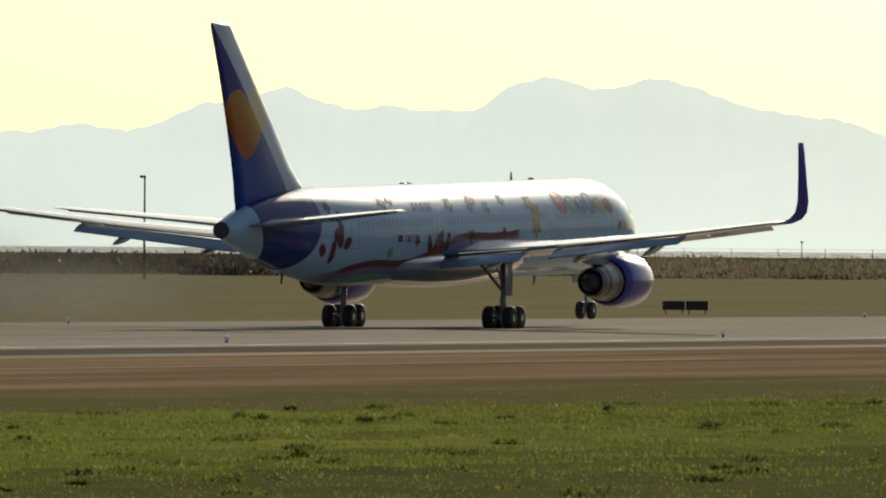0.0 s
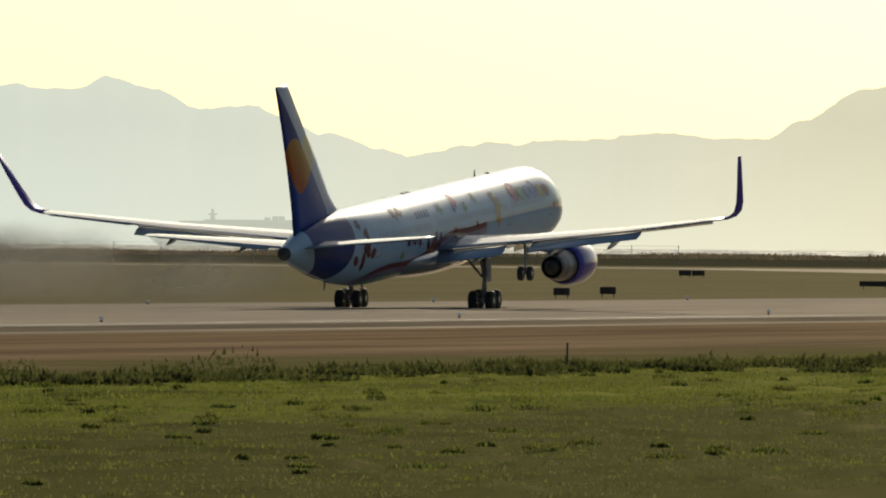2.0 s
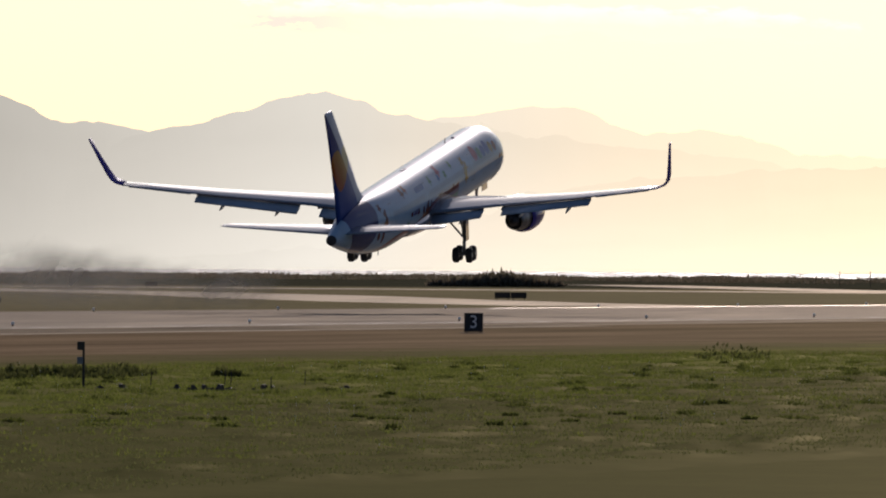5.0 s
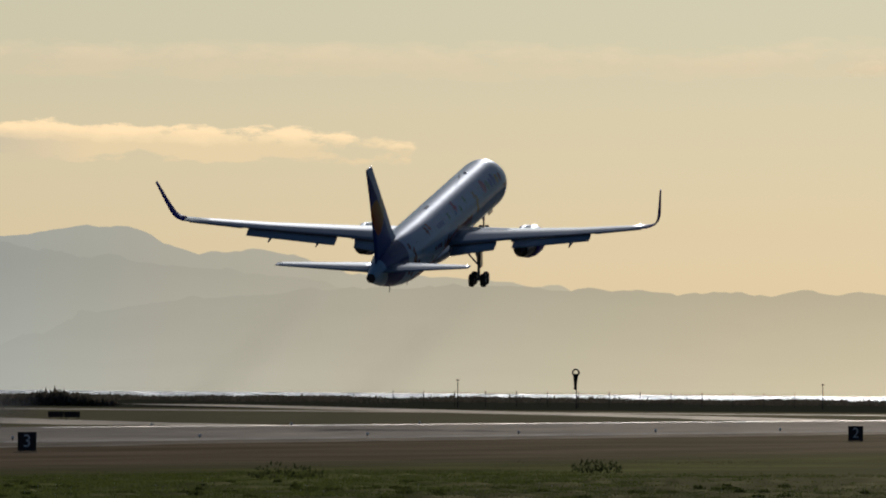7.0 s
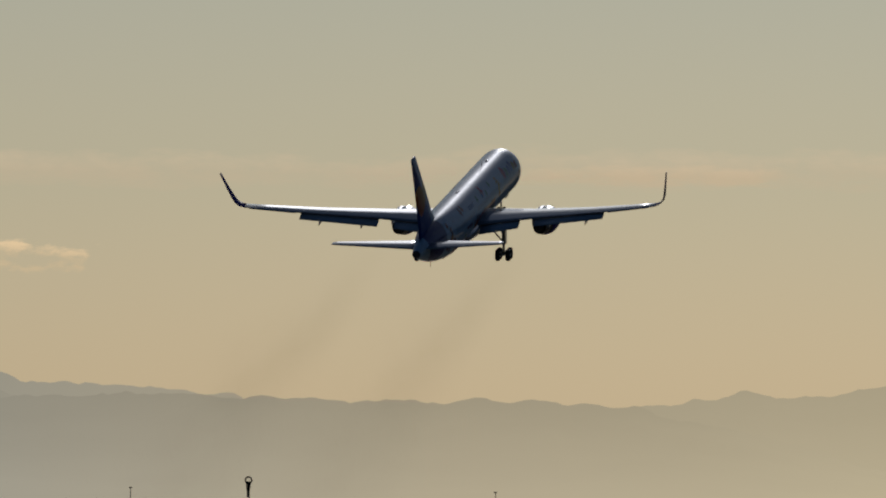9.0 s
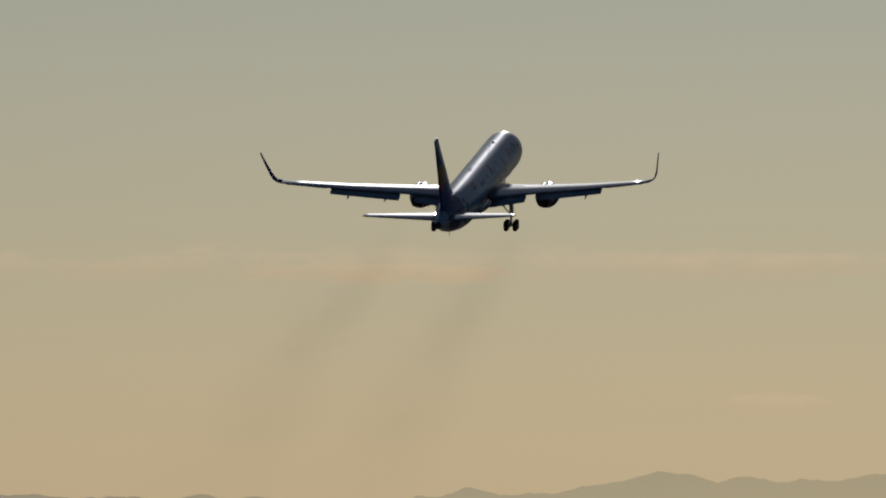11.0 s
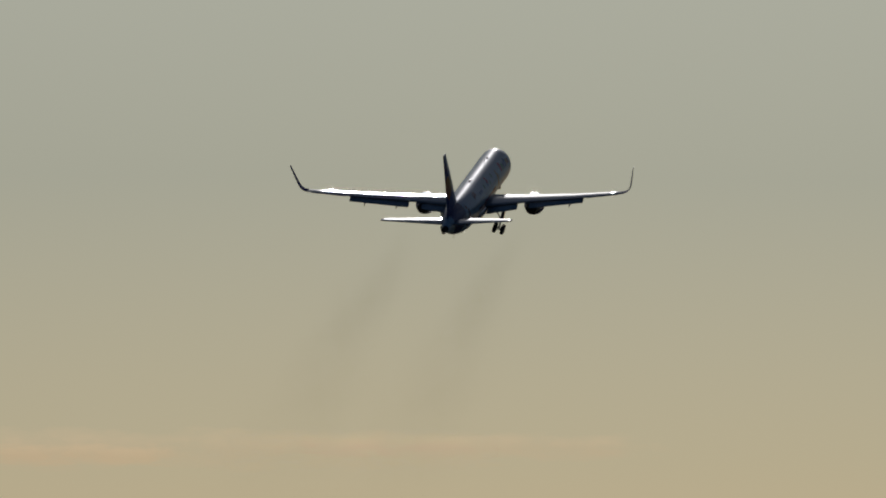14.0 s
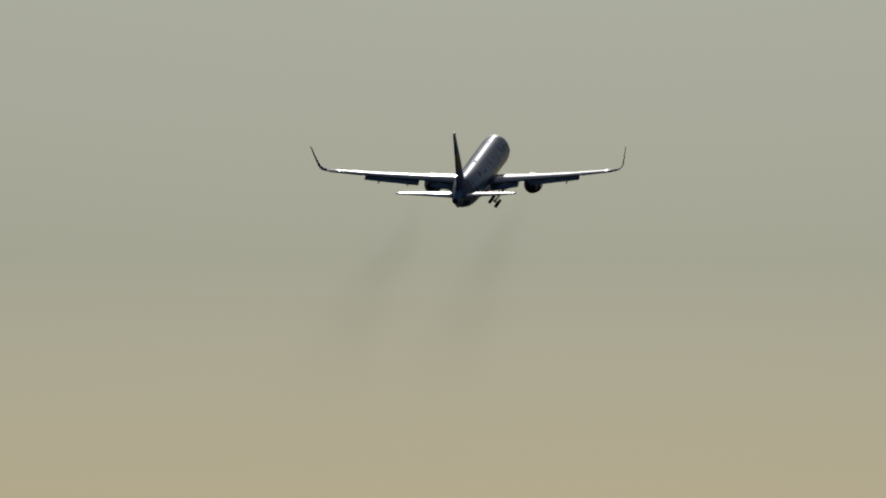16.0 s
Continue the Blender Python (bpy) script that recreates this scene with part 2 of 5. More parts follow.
def fin_material():
    m, nt, b = begin("blue fin paint with a yellow emblem")
    x, y, z = axes(nt)
    lead = calc(nt, "ADD", calc(nt, "MULTIPLY", z, 1.246), calc(nt, "ADD", y, 8.60))
    c = mix(nt, within(nt, z, 6.0, 12.5), (0.023, 0.068, 0.270), (0.030, 0.030, 0.160))
    # heart: two lobes over a rounded point
    half = calc(nt, "MULTIPLY", calc(nt, "POWER", within(nt, z, 7.70, 9.75), 0.62), 2.35)
    point = calc(nt, "MULTIPLY", within(nt, calc(nt, "SUBTRACT", half, calc(nt, "ABSOLUTE", calc(nt, "ADD", y, 23.65))), 0.0, 0.06), within(nt, z, 9.80, 9.76))
    emblem = calc(nt, "MAXIMUM", point, calc(nt, "MAXIMUM", ellipse(nt, y, z, -24.80, 9.75, 1.2, 0.92), ellipse(nt, y, z, -22.45, 9.75, 1.2, 1.0)))
    warm = within(nt, calc(nt, "ADD", calc(nt, "MULTIPLY", z, 0.9), calc(nt, "MULTIPLY", y, 0.55)), -5.6, -3.2)
    c = mix(nt, emblem, c, mix(nt, warm, (0.40, 0.090, 0.020), (0.46, 0.28, 0.030)))
    c = mix(nt, within(nt, lead, -2.25, -2.15), c, mix(nt, emblem, (0.42, 0.47, 0.55), (0.60, 0.50, 0.25)))
    put(nt, b.inputs["Base Color"], c)
    b.inputs["Roughness"].default_value = 0.5
    b.inputs["Specular IOR Level"].default_value = 0.15
    return m


M_ground = ground_material()
M_runway = asphalt_material("runway asphalt", (0.185, 0.162, 0.132), (0.335, 0.295, 0.245), 0.9)
M_taxi = asphalt_material("pale concrete taxiway", (0.26, 0.24, 0.20), (0.36, 0.33, 0.28), 0.5, 0.0, 0.05, 0.45)
M_ground_dark = asphalt_material("dark runway edge", (0.045, 0.04, 0.034), (0.08, 0.07, 0.058), 0.85)
# glossier than the runway, made only for the added glint strip
M_glint = asphalt_material("extra-glossy asphalt for sun glint", (0.09, 0.08, 0.07), (0.15, 0.135, 0.115), 0.5, 0.06, 0.28, 0.40)
M_gravel = asphalt_material("pale gravel", (0.20, 0.17, 0.13), (0.32, 0.27, 0.21), 0.8)
M_water = water_material()
M_white_paint = plain("worn white paint", (0.27, 0.24, 0.19), 0.8, 0, 0.3, 0.6)
M_fuselage = fuselage_material()
M_fin = fin_material()
M_wing = plain("grey painted wing skin", (0.165, 0.205, 0.245), 0.4, 0.06, 0.10, 0.7, 0.02, 0.9, 0.065)
M_flap = plain("pale blue-grey flap skin", (0.27, 0.33, 0.38), 0.45, 0.04, 0.10, 0.8, 0.02, 0.3, 0.10)
M_slat = plain("bare aluminium edge", (0.62, 0.63, 0.64), 0.22, 0.9, 0.08, 1.2)
M_stab = plain("light grey tailplane skin", (0.22, 0.25, 0.28), 0.4, 0.08, 0.08, 0.9, 0.03, 0.9, 0.065)
M_navy = plain("violet blue paint", (0.060, 0.048, 0.26), 0.3, 0.0, 0.1, 1.5, 0.06, 0.5, 0.08)
M_winglet = plain("violet winglet paint", (0.070, 0.052, 0.30), 0.6, 0.0, 0.1, 1.5, 0.02)
M_nozzle = plain("brushed nozzle metal", (0.19, 0.18, 0.17), 0.45, 0.85, 0.15, 2.0)
M_burnt = plain("heat-stained dark metal", (0.06, 0.055, 0.05), 0.5, 0.7, 0.25, 3.0)
M_steel = plain("grey gear steel", (0.26, 0.26, 0.27), 0.45, 0.4, 0.15, 4.0)
M_tyre = plain("black tyre rubber", (0.018, 0.018, 0.019), 0.75, 0, 0.2, 6.0)
M_rim = plain("dull wheel hub", (0.30, 0.30, 0.29), 0.4, 0.6, 0.15, 6.0)
M_dark_detail = plain("dark fittings, seams and shaded openings", (0.03, 0.03, 0.035), 0.6, 0, 0.2, 2.0)
M_pane = plain("dark cabin pane", (0.27, 0.33, 0.38), 0.4, 0, 0.1, 4.0, 0.005, 0.27, 0.07)
M_sign_black = plain("black sign face", (0.016, 0.016, 0.017), 0.5, 0, 0.25, 3.0)
M_sign_white = plain("white sign figure", (0.72, 0.70, 0.64), 0.5, 0, 0.06, 3.0)
M_board = plain("brown-black board back", (0.032, 0.024, 0.018), 0.7, 0, 0.3, 2.0)
M_post = plain("weathered dark post", (0.045, 0.040, 0.034), 0.8, 0, 0.3, 5.0)
M_red = plain("red tower paint", (0.42, 0.035, 0.025), 0.55, 0, 0.2, 2.0)
M_lattice_white = plain("white tower paint", (0.62, 0.60, 0.57), 0.6, 0, 0.15, 2.0)
M_tank = plain("grey antenna drum", (0.20, 0.20, 0.21), 0.6, 0, 0.15, 1.5)
M_lamp = plain("frosted light lens", (0.85, 0.85, 0.80), 0.25, 0, 0.05, 6.0)
M_rubble = plain("broken dark rubble", (0.075, 0.058, 0.042), 0.9, 0, 0.35, 2.0)
M_grass = leaf_material("sunlit meadow grass", (0.070, 0.086, 0.015), (0.140, 0.156, 0.032), 0.45)
M_olive = leaf_material("dry olive grass", (0.054, 0.062, 0.020), (0.094, 0.096, 0.034), 0.6)
M_dry = leaf_material("dry brown grass", (0.085, 0.068, 0.030), (0.140, 0.112, 0.055), 0.5)
M_weed = leaf_material("dark weeds", (0.034, 0.040, 0.012), (0.075, 0.080, 0.024), 0.45)
M_tussock = leaf_material("dull green tussock", (0.048, 0.058, 0.013), (0.105, 0.118, 0.026), 0.5)
M_thicket = leaf_material("dark far thicket", (0.036, 0.031, 0.022), (0.080, 0.066, 0.046), 0.3)
M_scrub = leaf_material("far brown scrub", (0.095, 0.078, 0.050), (0.165, 0.135, 0.090), 0.35)
def soft_air(name, colour, thick, scale, stretch, lo, hi):
    """Drifting smoke or dust: thickest along the middle of its ribbon, thinning to nothing at the edges and ends, with puffs."""
    m, nt, b = begin(name)
    uv = nt.nodes.new("ShaderNodeSeparateXYZ")
    nt.links.new(nt.nodes.new("ShaderNodeTexCoord").outputs["UV"], uv.inputs[0])
    u, v = uv.outputs[0], uv.outputs[1]
    ends = calc(nt, "MULTIPLY", calc(nt, "POWER", within(nt, u, 0.0, 0.22), 1.5), calc(nt, "POWER", within(nt, u, 1.0, 0.45), 1.2))
    across = calc(nt, "POWER", calc(nt, "MAXIMUM", calc(nt, "SUBTRACT", 1.0, calc(nt, "MULTIPLY", v, v)), 0.0), 2.0)
    puff = within(nt, fractal(nt, scale, 6, stretched(nt, *stretch), 0.6), lo, hi)
    soft = nt.nodes.new("ShaderNodeBsdfTranslucent")
    flat = nt.nodes.new("ShaderNodeBsdfDiffuse")
    put(nt, soft.inputs[0], colour)
    put(nt, flat.inputs[0], colour)
    clear = nt.nodes.new("ShaderNodeBsdfTransparent")
    both, ms = nt.nodes.new("ShaderNodeMixShader"), nt.nodes.new("ShaderNodeMixShader")
    nt.links.new(flat.outputs[0], both.inputs[1])
    nt.links.new(soft.outputs[0], both.inputs[2])
    put(nt, ms.inputs[0], calc(nt, "MULTIPLY", calc(nt, "MULTIPLY", calc(nt, "MULTIPLY", ends, across), puff), thick))
    nt.links.new(clear.outputs[0], ms.inputs[1])
    nt.links.new(both.outputs[0], ms.inputs[2])
    nt.links.new(ms.outputs[0], nt.nodes["Material Output"].inputs[0])
    return m


M_smoke = soft_air("thin brown exhaust smoke", (0.05, 0.04, 0.03), 0.045, 0.10, (1, 0.3, 1), 0.2, 0.7)
M_dust = soft_air("backlit runway dust", (0.42, 0.385, 0.32), 0.68, 0.14, (1, 0.3, 1.3), 0.28, 0.66)
M_cloud = cloud_material("sunlit cloud", 0.85, (0.74, 0.72, 0.60), (2.35, 1.62, 0.80), (1.75, 1.28, 0.66), 1.08, 1.24)
M_veil = cloud_material("thin sunlit cloud veil", 0.30, (1.65, 1.16, 0.66), (2.1, 1.45, 0.80), (1.75, 1.22, 0.68), 1.0, 1.5)
M_wisp = cloud_material("warm cloud wisp", 0.32, (1.80, 1.20, 0.62), (2.1, 1.42, 0.74), (1.85, 1.22, 0.62), 1.05, 1.4)
# haze over the far ship is put in as an even glow
M_ship = glow("ship with haze as glow", (0.300, 0.330, 0.310), 1.0)
M_tints = [plain(n, c, 0.5, 0, 0.25, 3.0, 0.004, 0.27, 0.07) for n, c in (("rose marking", (0.38, 0.09, 0.13)), ("green marking", (0.13, 0.28, 0.17)), ("blue marking", (0.08, 0.16, 0.34)),
           ("ochre marking", (0.36, 0.26, 0.09)), ("rust marking", (0.24, 0.075, 0.04)), ("dark red marking", (0.11, 0.022, 0.026)))]


# ---- mesh helpers ----
def part(name, bm, material, parent=None, label="", smooth=False):
    """Link a bmesh as one mesh object, under a thing or a part if given."""
    me = bpy.data.meshes.new(name)
    bmesh.ops.recalc_face_normals(bm, faces=bm.faces)
    for fc in bm.faces:
        fc.smooth = smooth
    bm.to_mesh(me)
    bm.free()
    me.materials.append(material)
    ob = new(name, me)
    if parent:
        ob.parent = parent
    if label:
        ob["label"] = label
    return ob


def thing(name, label, category, m=None, group="", kind=""):
    ob = new(name)
    if m:
        ob.matrix_world = m
    return tagged(ob, label, category, group, kind)


def loft(bm, rings, caps=True, closed=True):
    made = [[bm.verts.new(p) for p in ring] for ring in rings]
    n = len(made[0])
    for a, b in zip(made, made[1:]):
        for i in range(n if closed else n - 1):
            j = (i + 1) % n
            bm.faces.new((a[i], a[j], b[j], b[i]))
    if caps and closed:
        bm.faces.new(made[0][::-1])
        bm.faces.new(made[-1])
    return made


def box(bm, x0, x1, y0, y1, z0, z1, bevel=0.0):
    r = bmesh.ops.create_cube(bm, size=1.0, matrix=Matrix.Translation(((x0 + x1) / 2, (y0 + y1) / 2, (z0 + z1) / 2)) @ Matrix.Diagonal((x1 - x0, y1 - y0, z1 - z0, 1)))
    if bevel:
        es = list({e for v in r["verts"] for e in v.link_edges})
        bmesh.ops.bevel(bm, geom=es, offset=bevel, segments=2, affect="EDGES", profile=0.6)


def rod(bm, a, b, r0, r1=None, n=10):
    """A tapered bar from a to b."""
    a, b = Vector(a), Vector(b)
    q = (b - a).to_track_quat("Z", "Y")
    r1 = r0 if r1 is None else r1
    ring = lambda c, r: [c + q @ Vector((r * math.cos(2 * math.pi * i / n), r * math.sin(2 * math.pi * i / n), 0)) for i in range(n)]
    loft(bm, [ring(a, r0), ring(b, r1)])


def lathe(bm, profile, centre, axis="Y", n=32, caps=True):
    """Turn (along, radius) pairs round an axis through centre."""
    c = Vector(centre)
    rings = []
    for u, r in profile:
        ring = []
        for i in range(n):
            a = 2 * math.pi * i / n
            p, q = r * math.cos(a), r * math.sin(a)
            ring.append(c + (Vector((p, u, q)) if axis == "Y" else Vector((u, p, q)) if axis == "X" else Vector((p, q, u))))
        rings.append(ring)
    loft(bm, rings, caps)


def sheet(name, points, z, material, label, category):
    """A thin flat slab whose outline is given."""
    bm = bmesh.new()
    top = [bm.verts.new((x, y, z)) for x, y in points]
    bm.faces.new(top)
    ob = part(name, bm, material)
    return tagged(ob, label, category, kind="structure")


# ---- the ground, the runway and the sea ----
def build_ground():
    bm = bmesh.new()
    rings = []
    for r in (30, 120, 250, 400, 600, 900, 1300, 2000, 3000, 4930):
        rings.append([Vector((r * math.cos(2 * math.pi * i / 96), r * math.sin(2 * math.pi * i / 96), 0)) for i in range(96)])
    made = loft(bm, rings, caps=False)
    bm.faces.new(made[0])
    tagged(part("ground", bm, M_ground), "flat airfield ground with green and dry brown grass", "ground", kind="structure")


def arc(r0, r1, a0, a1, n=40):
    out = [(-r0 * math.sin(radians(a0 + (a1 - a0) * i / n)), r0 * math.cos(radians(a0 + (a1 - a0) * i / n))) for i in range(n + 1)]
    return out + [(-r1 * math.sin(radians(a1 + (a0 - a1) * i / n)), r1 * math.cos(radians(a1 + (a0 - a1) * i / n))) for i in range(n + 1)]


def strip(points, half):
    left, right = [], []
    for i, p in enumerate(points):
        a, b = Vector(points[max(0, i - 1)]), Vector(points[min(len(points) - 1, i + 1)])
        d = (b - a).normalized()
        n = Vector((-d.y, d.x))
        left.append(tuple(Vector(p) + n * half))
        right.append(tuple(Vector(p) - n * half))
    return left + right[::-1]


def build_surfaces():
    bm = bmesh.new()
    loft(bm, [[Vector((x, y, z)) for x, z in ((-207.5, 0.010), (-222.0, 0.11), (-237.4, 0.16), (-252.0, 0.11), (-267.5, 0.010))] for y in (-900, 2150)], closed=False)
    tagged(part("runway", bm, M_runway), "grey asphalt runway with rubber streaks", "runway", kind="structure")
    # glossy strip added where the sun glints along the far runway side
    sheet("runway_glint_strip", [(-260.3, 1290), (-261.6, 1290), (-261.6, 2150), (-260.3, 2150)], 0.08, M_glint, "glossy strip added for the sun glint on the far side of the runway", "runway lane")
    sheet("runway_shoulder", [(-197.8, -900), (-207.5, -900), (-207.5, 2150), (-197.8, 2150)], 0.006, M_ground_dark, "dark paved edge of the runway", "runway edge")
    sheet("runway_edge_line", [(-209.35, -900), (-209.95, -900), (-209.95, 2150), (-209.35, 2150)], 0.040, M_white_paint, "worn white line along the runway edge", "road marking")
    sheet("gravel_track", [(-192.0, -300), (-197.4, -300), (-197.6, 700), (-197.6, 1000), (-194.5, 1000), (-193.0, 640)], 0.006, M_gravel, "pale dusty track beside the runway", "track")
    sheet("service_track", [(-180.5, -300), (-182.2, -300), (-179.0, 560), (-177.8, 560)], 0.006, M_gravel, "faint pale wheel track in dry grass", "track")
    cross = [(-2030 * math.sin(radians(a)), 2030 * math.cos(radians(a))) for a in range(24, 0, -1)]
    sheet("taxiway_cross", strip(cross, 26.0), 0.010, M_taxi, "pale concrete taxiway crossing the far field", "taxiway")
    turn = [(-267, 1390), (-300, 1470), (-330, 1560), (-360, 1660), (-400, 1760), (-450, 1870), (-500, 1980)]
    sheet("taxiway_exit", strip(turn, 13.0), 0.008, M_taxi, "pale curved taxiway leaving the runway", "taxiway")
    branch = [(-268, 1715), (-282, 1780), (-312, 1880), (-350, 2000), (-402, 2180), (-462, 2380)]
    sheet("taxiway_branch", strip(branch, 9.0), 0.009, M_taxi, "pale shining taxiway branching toward the shore", "taxiway")
    sheet("sea", arc(3280, 4920, 75, -60), 0.05, M_water, "hazy sea with low sun glitter", "sea")


# ---- far mountains: summit and saddle lists are (degrees to the left, degrees high) ----
def build_mountain(name, label, reach, knots, material, rough, seed):
    """A ridge with a front slope, a crest and a back slope; the crest runs smoothly through the knots, with broken detail."""
    knots = sorted(knots)
    n = int((knots[-1][0] - knots[0][0]) / 0.02)
    bm = bmesh.new()
    rows = []
    for i in range(n + 1):
        a = knots[0][0] + (knots[-1][0] - knots[0][0]) * i / n
        k = max(j for j in range(len(knots) - 1) if knots[j][0] <= a + 1e-9)
        (a0, e0), (a1, e1) = knots[k], knots[k + 1]
        s = (a - a0) / (a1 - a0)
        s = s * 0.45 + 0.55 * s * s * (3 - 2 * s)
        e = e0 + (e1 - e0) * s
        e += rough * noise.fractal(Vector((a * 8.0, seed, 0)), 0.8, 2.1, 6)
        top = max(0.5, reach * math.tan(radians(max(e, -0.04))) + EYE[2])
        row = []
        for depth, h in ((-190, -0.02), (-130, 0.22), (-80, 0.50), (-40, 0.78), (0, 1.0), (70, 0.55), (140, -0.02)):
            w = noise.fractal(Vector((a * 9.0, depth * 0.02, seed + 5.0)), 0.9, 2.1, 4)
            d = reach + depth + (w * 22 if -0.01 < h < 0.99 else 0)
            hh = top * (h + (0.07 * w if 0.1 < h < 0.9 else 0))
            row.append(direction(a, 0) * d + Vector((0, 0, hh)))
        rows.append(row)
    loft(bm, rows, closed=False)
    ob = part(name, bm, material, smooth=True)
    return tagged(ob, label, "mountain", kind="structure")


def build_mountains():
    # haze painted into each ridge's glow: brightness at the crest, then at the foot
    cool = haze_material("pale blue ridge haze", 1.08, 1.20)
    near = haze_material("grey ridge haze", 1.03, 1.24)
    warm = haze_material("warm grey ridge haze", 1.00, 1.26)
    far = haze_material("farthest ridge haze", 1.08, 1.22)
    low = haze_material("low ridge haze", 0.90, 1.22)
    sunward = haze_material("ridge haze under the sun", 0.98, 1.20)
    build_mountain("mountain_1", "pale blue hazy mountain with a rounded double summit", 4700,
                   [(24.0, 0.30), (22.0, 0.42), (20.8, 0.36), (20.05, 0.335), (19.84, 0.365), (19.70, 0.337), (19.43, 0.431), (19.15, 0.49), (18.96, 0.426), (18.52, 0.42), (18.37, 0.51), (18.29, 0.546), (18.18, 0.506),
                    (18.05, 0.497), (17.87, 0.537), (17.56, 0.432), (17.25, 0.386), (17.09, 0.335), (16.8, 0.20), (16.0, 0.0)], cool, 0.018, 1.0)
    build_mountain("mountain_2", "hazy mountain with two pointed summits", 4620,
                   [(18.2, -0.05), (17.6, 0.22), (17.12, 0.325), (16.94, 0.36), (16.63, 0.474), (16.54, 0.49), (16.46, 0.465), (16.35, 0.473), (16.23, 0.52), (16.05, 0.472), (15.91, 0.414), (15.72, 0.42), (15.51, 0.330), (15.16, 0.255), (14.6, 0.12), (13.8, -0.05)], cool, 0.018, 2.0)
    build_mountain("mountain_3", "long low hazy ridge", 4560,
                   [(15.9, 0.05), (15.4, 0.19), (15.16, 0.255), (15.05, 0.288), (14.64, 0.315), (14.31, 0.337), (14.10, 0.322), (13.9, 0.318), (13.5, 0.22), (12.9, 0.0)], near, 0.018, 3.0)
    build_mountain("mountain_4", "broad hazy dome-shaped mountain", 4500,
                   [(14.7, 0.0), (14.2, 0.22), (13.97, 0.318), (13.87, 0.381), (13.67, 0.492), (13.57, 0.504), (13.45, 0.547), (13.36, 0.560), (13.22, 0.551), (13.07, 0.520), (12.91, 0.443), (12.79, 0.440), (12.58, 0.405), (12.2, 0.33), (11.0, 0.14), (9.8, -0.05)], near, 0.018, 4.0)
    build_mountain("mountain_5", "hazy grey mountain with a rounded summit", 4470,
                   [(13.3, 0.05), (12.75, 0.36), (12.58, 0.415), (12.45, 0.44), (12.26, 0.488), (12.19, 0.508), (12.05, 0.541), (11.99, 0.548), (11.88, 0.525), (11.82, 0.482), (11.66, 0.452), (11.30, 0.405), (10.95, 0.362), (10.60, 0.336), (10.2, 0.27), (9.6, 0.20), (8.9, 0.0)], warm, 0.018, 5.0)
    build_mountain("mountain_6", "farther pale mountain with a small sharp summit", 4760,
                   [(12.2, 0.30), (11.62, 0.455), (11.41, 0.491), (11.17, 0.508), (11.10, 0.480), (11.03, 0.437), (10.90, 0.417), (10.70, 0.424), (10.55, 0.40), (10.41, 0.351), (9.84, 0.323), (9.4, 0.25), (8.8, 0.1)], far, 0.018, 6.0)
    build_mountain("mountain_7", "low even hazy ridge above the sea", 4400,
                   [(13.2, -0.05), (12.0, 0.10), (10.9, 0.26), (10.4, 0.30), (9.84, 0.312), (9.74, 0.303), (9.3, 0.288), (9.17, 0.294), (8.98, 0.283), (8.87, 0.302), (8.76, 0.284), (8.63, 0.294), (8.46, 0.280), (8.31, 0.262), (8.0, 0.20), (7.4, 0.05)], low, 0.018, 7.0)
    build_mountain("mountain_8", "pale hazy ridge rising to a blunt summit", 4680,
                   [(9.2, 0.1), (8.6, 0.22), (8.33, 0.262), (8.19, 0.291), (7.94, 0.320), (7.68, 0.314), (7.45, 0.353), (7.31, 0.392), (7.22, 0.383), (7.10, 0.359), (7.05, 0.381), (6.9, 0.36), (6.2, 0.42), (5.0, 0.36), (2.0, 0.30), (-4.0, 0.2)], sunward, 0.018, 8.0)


def build_cloud(name, label, az0, az1, el, high, reach, material, drop=0.0):
    """A curved bank of cloud with ragged soft edges."""
    bm = bmesh.new()
    uvl = bm.loops.layers.uv.new("UVMap")
    n, k = 28, 6
    rows = []
    for j in range(k + 1):
        v = j / k
        rows.append([bm.verts.new(direction(az0 + (az1 - az0) * i / n, 0) * (reach + 14 * math.sin(math.pi * v)) + Vector((0, 0, EYE[2] + reach * math.tan(radians(el + drop * (i / n - 0.5) + high * (v - 0.5)))))) for i in range(n + 1)])
    for j in range(k):
        for i in range(n):
            fc = bm.faces.new((rows[j][i], rows[j][i + 1], rows[j + 1][i + 1], rows[j + 1][i]))
            for lp, (a, b) in zip(fc.loops, ((i, j), (i + 1, j), (i + 1, j + 1), (i, j + 1))):
                lp[uvl].uv = (a / n, b / k)
    ob = part(name, bm, material)
    ob.visible_shadow = False
    return tagged(ob, label, "cloud", kind="structure")


def build_clouds():
    build_cloud("cloud_bank", "long thin sunlit cloud with a ragged top", 12.45, 10.1, 0.795, 0.17, 4850, M_cloud, -0.045)
    build_cloud("cloud_veil", "faint sunlit cloud veil", 13.2, 8.6, 1.07, 0.16, 4860, M_veil)
    build_cloud("cloud_veil", "faint sunlit cloud veil", 9.4, 6.6, 1.08, 0.18, 4870, M_veil)
    build_cloud("cloud_wisp", "small warm cloud wisp with torn edges", 8.75, 7.65, 1.06, 0.10, 4845, M_wisp)
    build_cloud("cloud_wisp", "long faint warm cloud wisp", 7.45, 6.1, 1.10, 0.13, 4848, M_veil)
    build_cloud("cloud_wisp", "small bright cloud wisp", 7.25, 6.6, 0.62, 0.10, 4855, M_veil)


# ---- the airliner; its space: x right, y forward, z up from the ground under the main wheels ----
def clamp01(v):
    return max(0.0, min(1.0, v))


